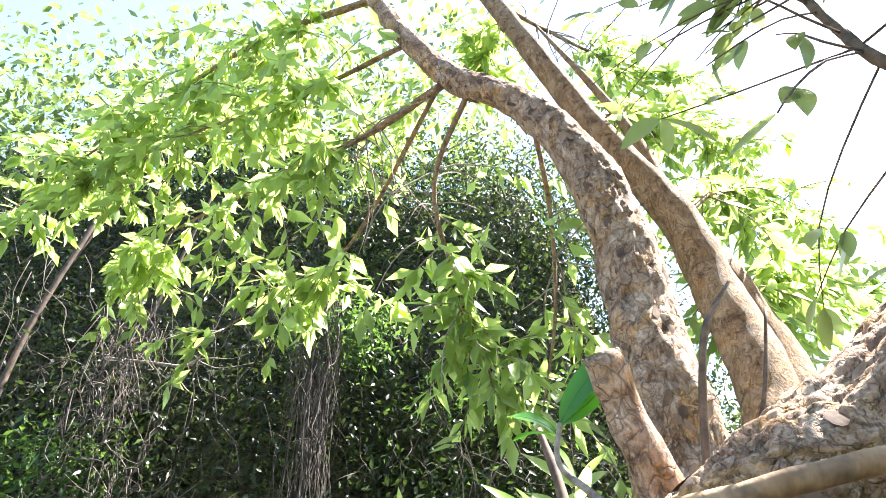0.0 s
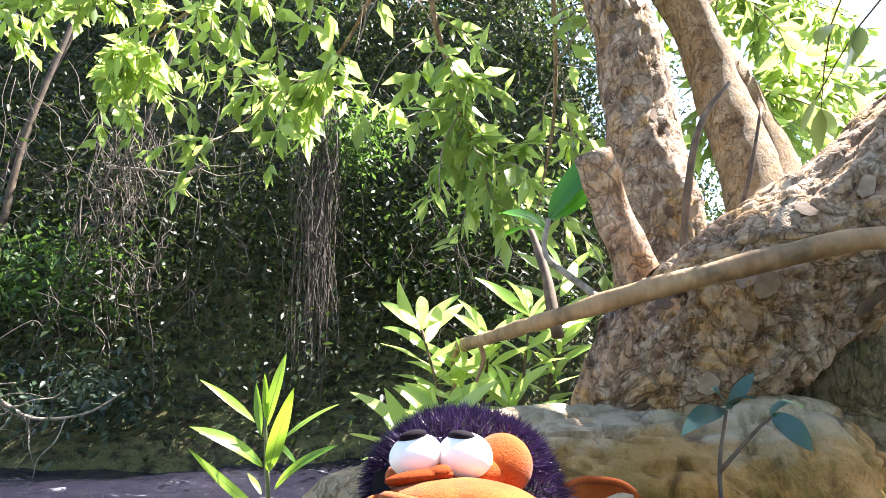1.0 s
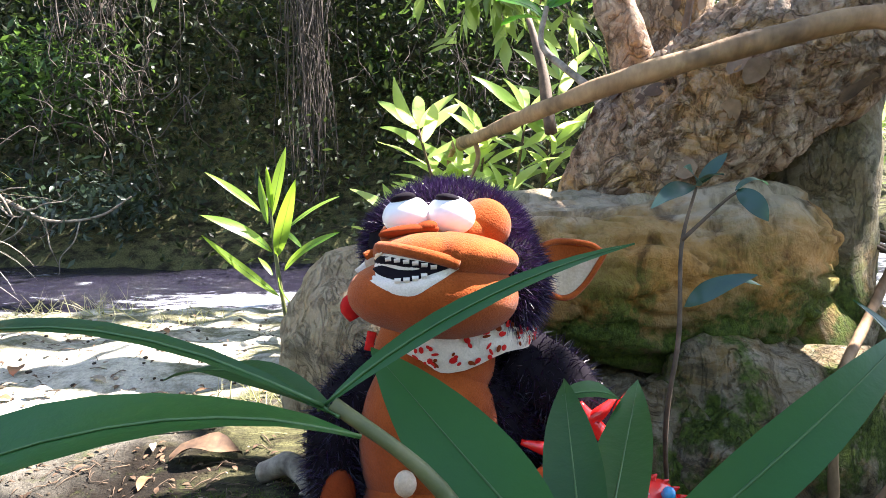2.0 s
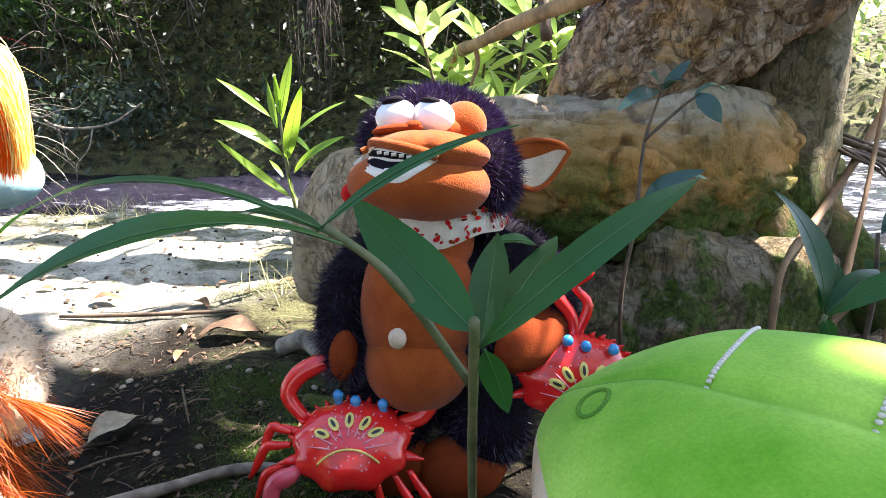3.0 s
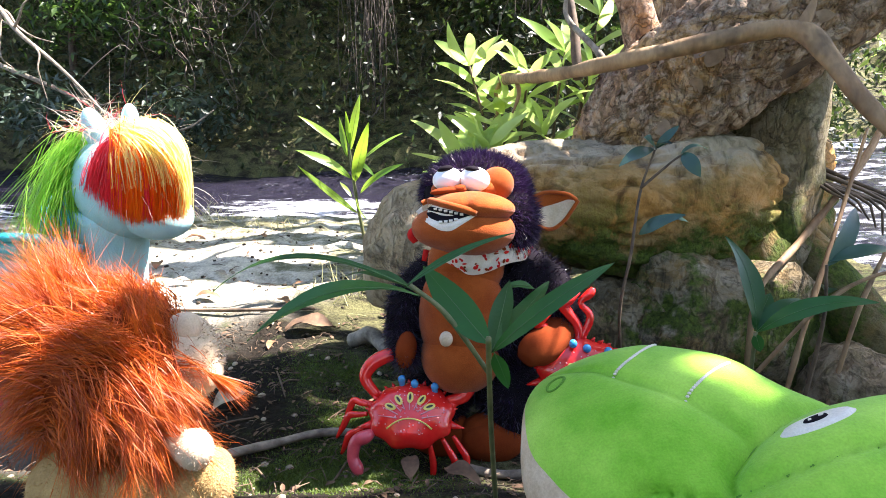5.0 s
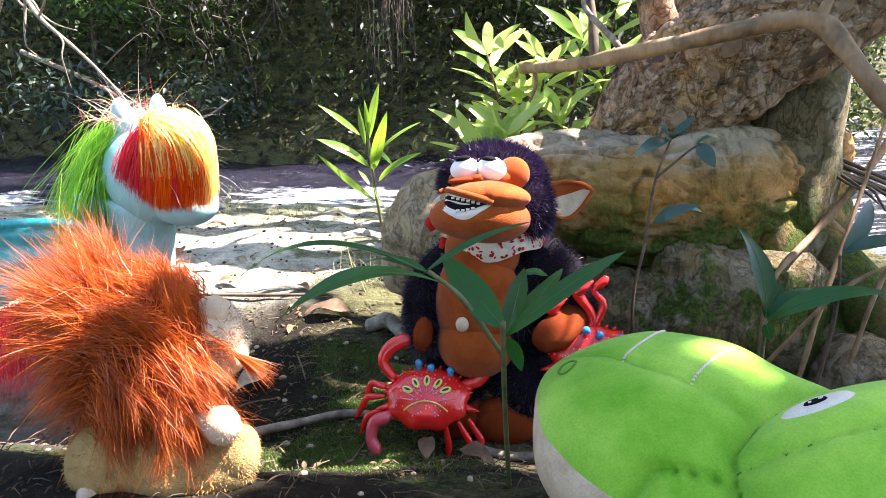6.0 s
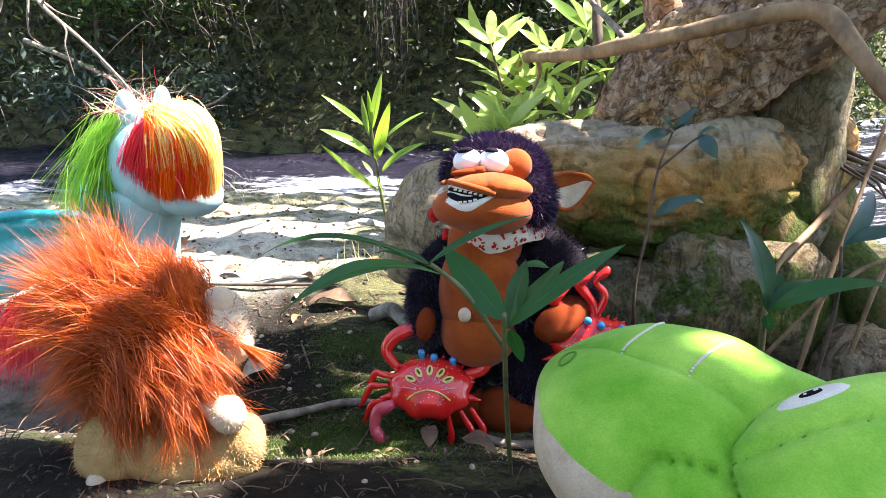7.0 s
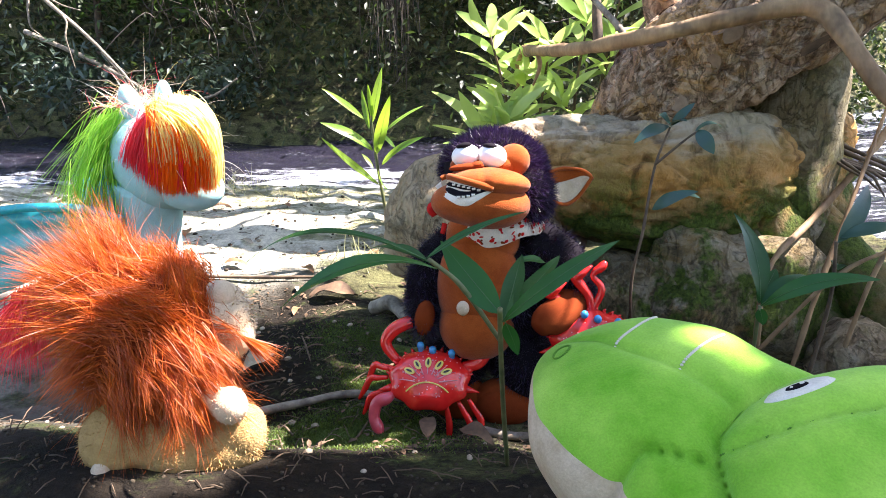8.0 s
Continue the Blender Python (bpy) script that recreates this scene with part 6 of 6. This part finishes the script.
# sapling shoot with two broad leaves in front of the upright trunk
plant("shoot", "crooked bare shoot with two broad glossy green leaves", [[(0.27, 0.80, 0.43, 0.011), (0.245, 0.8, 0.47, 0.008), (0.215, 0.84, 0.54, 0.006), (0.165, 0.9, 0.60, 0.005), (0.155, 0.92, 0.63, 0.004), (0.165, 0.93, 0.675, 0.004)], [(0.25, 0.8, 0.455, 0.005), (0.275, 0.82, 0.5, 0.004), (0.33, 0.86, 0.53, 0.003)]],
      [((0.165, 0.93, 0.675), (0.27, 0.93, 0.79), 0.042, 0.10), ((0.166, 0.93, 0.672), (0.262, 0.91, 0.755), 0.036, -0.06), ((0.16, 0.93, 0.66), (0.09, 0.95, 0.69), 0.03, 0.12), ((0.16, 0.93, 0.655), (0.1, 0.98, 0.66), 0.03, 0.1)], LEAF_SHOOT, TWIG_PALE, rib=RIB)

# bare twigs rising past the upright trunk
for pts in ([(0.37, 0.95, 0.58, 0.007), (0.40, 0.98, 0.72, 0.006), (0.44, 1.0, 0.85, 0.006), (0.52, 1.05, 0.95, 0.003)], [(0.42, 0.9, 0.62, 0.004), (0.47, 0.92, 0.72, 0.0035), (0.52, 0.95, 0.86, 0.0025)],
            [(0.20, 1.1, 0.5, 0.012), (0.19, 1.15, 0.62, 0.01), (0.17, 1.2, 0.72, 0.006)]):
    s = Shape()
    s.tube(pts, 0, 8, 6, 0.2, 30)
    tagged(s.build("twig", [TWIG]), "bare brown twig rising from the gnarled tree", "twig", "bare twigs")

# tangle at the water's side of the tree
for pts in ([(0.42, 0.58, 0.05, 0.008), (0.425, 0.6, 0.2, 0.008), (0.52, 0.7, 0.26, 0.009), (0.67, 0.85, 0.365, 0.01), (0.8, 1.0, 0.5, 0.008)], [(0.46, 0.55, 0.05, 0.006), (0.5, 0.6, 0.18, 0.006), (0.56, 0.68, 0.3, 0.005), (0.64, 0.8, 0.42, 0.004)],
            [(0.52, 0.55, 0.04, 0.005), (0.57, 0.6, 0.2, 0.005), (0.66, 0.68, 0.33, 0.004)], [(0.38, 0.5, 0.1, 0.004), (0.46, 0.5, 0.22, 0.0045), (0.53, 0.52, 0.26, 0.004), (0.6, 0.53, 0.27, 0.003)]):
    s = Shape()
    s.tube([(x, y, z, w * 0.62) for x, y, z, w in pts], 0, 8, 8, 0.35, 24)
    tagged(s.build("twig", [STICK]), "dry tan twig leaning beside the roots", "twig", "dry leaning twigs")
plant("shoot", "thin twig with dark green leaves near the water", [[(0.46, 0.5, 0.05, 0.003), (0.47, 0.5, 0.2, 0.0025), (0.465, 0.505, 0.28, 0.002)]],
      [((0.465, 0.5, 0.28), (0.51, 0.55, 0.345), 0.024, 0.1), ((0.465, 0.5, 0.285), (0.54, 0.49, 0.305), 0.024, 0.1), ((0.47, 0.5, 0.25), (0.5, 0.56, 0.22), 0.02, 0.05)], LEAF_BLUE, TWIG)

# ---- litter on the ground ----
def fallen_leaf(x, y, ln, wd, rz, mat, label, curl=0.15, lift=0.006):
    s = Shape()
    d = Vector((math.cos(rz), math.sin(rz), 0)) * ln * 0.5
    s.leaf(-d, d, wd, curl, 0, 8, 0.3, wave=0.08)
    ob = tagged(s.build("fallen_leaf", [mat]), label, "leaf", "fallen leaves")
    z = max(ground_height(x + k * d.x, y + k * d.y) for k in (-1, 0, 1))
    ob.location = (x, y, z + lift)


for x, y, ln, wd, rz, mat, lab in ((-0.623, 0.94, 0.06, 0.028, 0.1, DEAD_LEAF, "curled orange-brown dead leaf on pale sand"), (-0.93, 1.46, 0.07, 0.03, 0.0, DEAD_LEAF, "rusty dead leaf on sunlit stone"), (-0.33, 0.79, 0.10, 0.055, 0.15, DEAD_DARK, "large brown dead leaf in shade"),
                               (-0.36, 0.51, 0.07, 0.04, 1.0, DEAD_PALE, "grey-brown dead leaf on dark soil"), (-0.051, 0.335, 0.045, 0.022, 1.8, DEAD_DARK, "dark brown dead leaf on mossy soil"), (0.015, 0.3, 0.05, 0.025, -0.5, DEAD_DARK, "reddish dead leaf on soil"),
                               (-0.9, 1.2, 0.06, 0.03, 2.0, DEAD_LEAF, "brown dead leaf on pale sand"), (-0.75, 1.05, 0.05, 0.025, 0.7, DEAD_PALE, "pale dead leaf on sand")):
    fallen_leaf(x, y, ln, wd, rz, mat, lab)
for _ in range(60):
    x, y = random.uniform(-1.3, 0.5), random.uniform(0.2, 1.5)
    if y < 0.5:
        continue
    fallen_leaf(x, y, random.uniform(0.02, 0.055), random.uniform(0.01, 0.022), random.uniform(0, 6), random.choice((DEAD_LEAF, DEAD_PALE)), "small dry leaf lying on the bank", 0.1, 0.003)


def ground_stick(pts, mat, label):
    s = Shape()
    s.tube([(x, y, ground_height(x, y) + r * 0.7 + h, r) for x, y, h, r in pts], 0, 10, 6, 0.25, 30, 0.05, 50)
    tagged(s.build("stick", [mat]), label, "stick", "sticks on the ground")


ground_stick([(-0.31, 0.365, 0.004, 0.006), (-0.25, 0.41, 0.004, 0.0062), (-0.18, 0.445, 0.002, 0.0055), (-0.08, 0.44, 0.0, 0.005)], TWIG_PALE, "grey weathered stick on mossy soil")
ground_stick([(-0.23, 0.73, 0.0, 0.014), (-0.19, 0.715, 0.018, 0.014), (-0.155, 0.68, 0.012, 0.013), (-0.14, 0.65, 0.0, 0.01)], TWIG_PALE, "bent grey root piece on the ground")
ground_stick([(0.0, 0.385, 0.0, 0.007), (0.06, 0.37, 0.002, 0.0055), (0.12, 0.39, 0.004, 0.005), (0.19, 0.42, 0.0, 0.005)], TWIG_PALE, "grey stick lying by the plush ape")
ground_stick([(-0.66, 0.86, 0.003, 0.003), (-0.5, 0.87, 0.006, 0.004), (-0.35, 0.88, 0.003, 0.003)], TWIG, "thin dark twig on pale sand")
for _ in range(24):
    x, y, a = random.uniform(-0.4, 0.45), random.uniform(0.3, 0.62), random.uniform(0, 6)
    ln = random.uniform(0.03, 0.1)
    ground_stick([(x, y, 0, 0.0015), (x + math.cos(a) * ln * 0.5, y + math.sin(a) * ln * 0.5, 0.004, 0.0016), (x + math.cos(a) * ln, y + math.sin(a) * ln, 0, 0.001)], TWIG, "thin twig in the leaf litter")


def tufts(name, n, spots, ln, mat, label, category, w=0.0006):
    s = Shape()
    for _ in range(n):
        cx, cy, r = random.choice(spots)
        x, y = cx + random.gauss(0, r), cy + random.gauss(0, r * 0.7)
        s.strand((x, y, ground_height(x, y) - 0.001), (random.gauss(0, 0.6), random.gauss(0, 0.6), 1), random.uniform(0.5, 1.2) * ln, w, 0.4, 0, 2)
    return tagged(s.build(name, [mat]), label, category, kind="stuff")


s = Shape()
for _ in range(2600):
    x, y = random.uniform(-0.6, 0.75), random.uniform(0.08, 0.8)
    r0 = random.uniform(0.0008, 0.003)
    s.ellipsoid((x, y, ground_height(x, y) + r0 * 0.2), (r0, r0 * random.uniform(0.5, 1), r0 * random.uniform(0.4, 0.8)), (random.uniform(0, 90), 0, random.uniform(0, 180)), 0, 6, 4)
for _ in range(1500):
    x, y, a = random.uniform(-0.6, 0.75), random.uniform(0.08, 0.8), random.uniform(0, 6.3)
    z, ln = ground_height(x, y) + 0.002, random.uniform(0.008, 0.035)
    s.tube([(x, y, z, 0.0007), (x + math.cos(a) * ln / 2, y + math.sin(a) * ln / 2, z + 0.002, 0.0008), (x + math.cos(a) * ln, y + math.sin(a) * ln, z, 0.0005)], 1, 3, 1)
for _ in range(900):
    x, y, a = random.uniform(-0.6, 0.75), random.uniform(0.25, 0.85), random.uniform(0, 6.3)
    z, ln = ground_height(x, y) + 0.002, random.uniform(0.004, 0.014)
    s.leaf((x, y, z), (x + math.cos(a) * ln, y + math.sin(a) * ln, z + random.uniform(-0.001, 0.004)), ln * 0.5, 0.1, 2, 3, 0.3)
for _ in range(650):
    x, y, a = random.uniform(-1.7, -0.15), random.uniform(0.75, 1.72), random.uniform(0, 6.3)
    z, ln = ground_height(x, y) + 0.002, random.uniform(0.006, 0.022)
    if random.random() < 0.5:
        s.leaf((x, y, z), (x + math.cos(a) * ln, y + math.sin(a) * ln, z + random.uniform(-0.001, 0.006)), ln * 0.5, 0.15, 2, 3, 0.3)
    elif random.random() < 0.6:
        s.ellipsoid((x, y, z), (ln * 0.35, ln * 0.25, ln * 0.2), (0, 0, random.uniform(0, 180)), 0, 6, 4)
    else:
        s.tube([(x, y, z, 0.001), (x + math.cos(a) * ln, y + math.sin(a) * ln, z + 0.003, 0.0012), (x + math.cos(a) * ln * 2, y + math.sin(a) * ln * 2, z, 0.0007)], 1, 3, 1)
tagged(s.build("leaf_litter", [DIRT, TWIG, DEAD_DARK]), "dark soil crumbs, rootlets and leaf fragments", "litter", kind="stuff")
tufts("moss", 48000, [(-0.16, 0.36, 0.05), (-0.16, 0.5, 0.035), (-0.12, 0.33, 0.05), (-0.2, 0.33, 0.04), (-0.13, 0.36, 0.07), (-0.22, 0.62, 0.05), (0.3, 0.55, 0.05), (0.45, 0.5, 0.05)], 0.0055, MOSS, "low green moss on damp soil", "moss", 0.0011)
tufts("grass", 260, [(-1.15, 1.62, 0.06), (-0.75, 1.6, 0.08), (-0.3, 0.98, 0.05), (-0.05, 1.0, 0.04), (-0.98, 1.66, 0.05)], 0.09, GRASS, "dry yellow grass tufts at the water's edge", "grass", 0.0012)
s = Shape()
for _ in range(420):
    x, y = random.uniform(-1.6, 0.6), random.uniform(0.15, 1.7)
    r = random.uniform(0.002, 0.007)
    s.ellipsoid((x, y, ground_height(x, y)), (r, r * random.uniform(0.6, 1), r * 0.6), (0, 0, random.uniform(0, 180)), 0, 7, 5)
tagged(s.build("pebbles", [DEAD_PALE]), "small grey pebbles and crumbs on the bank", "pebbles", kind="stuff")
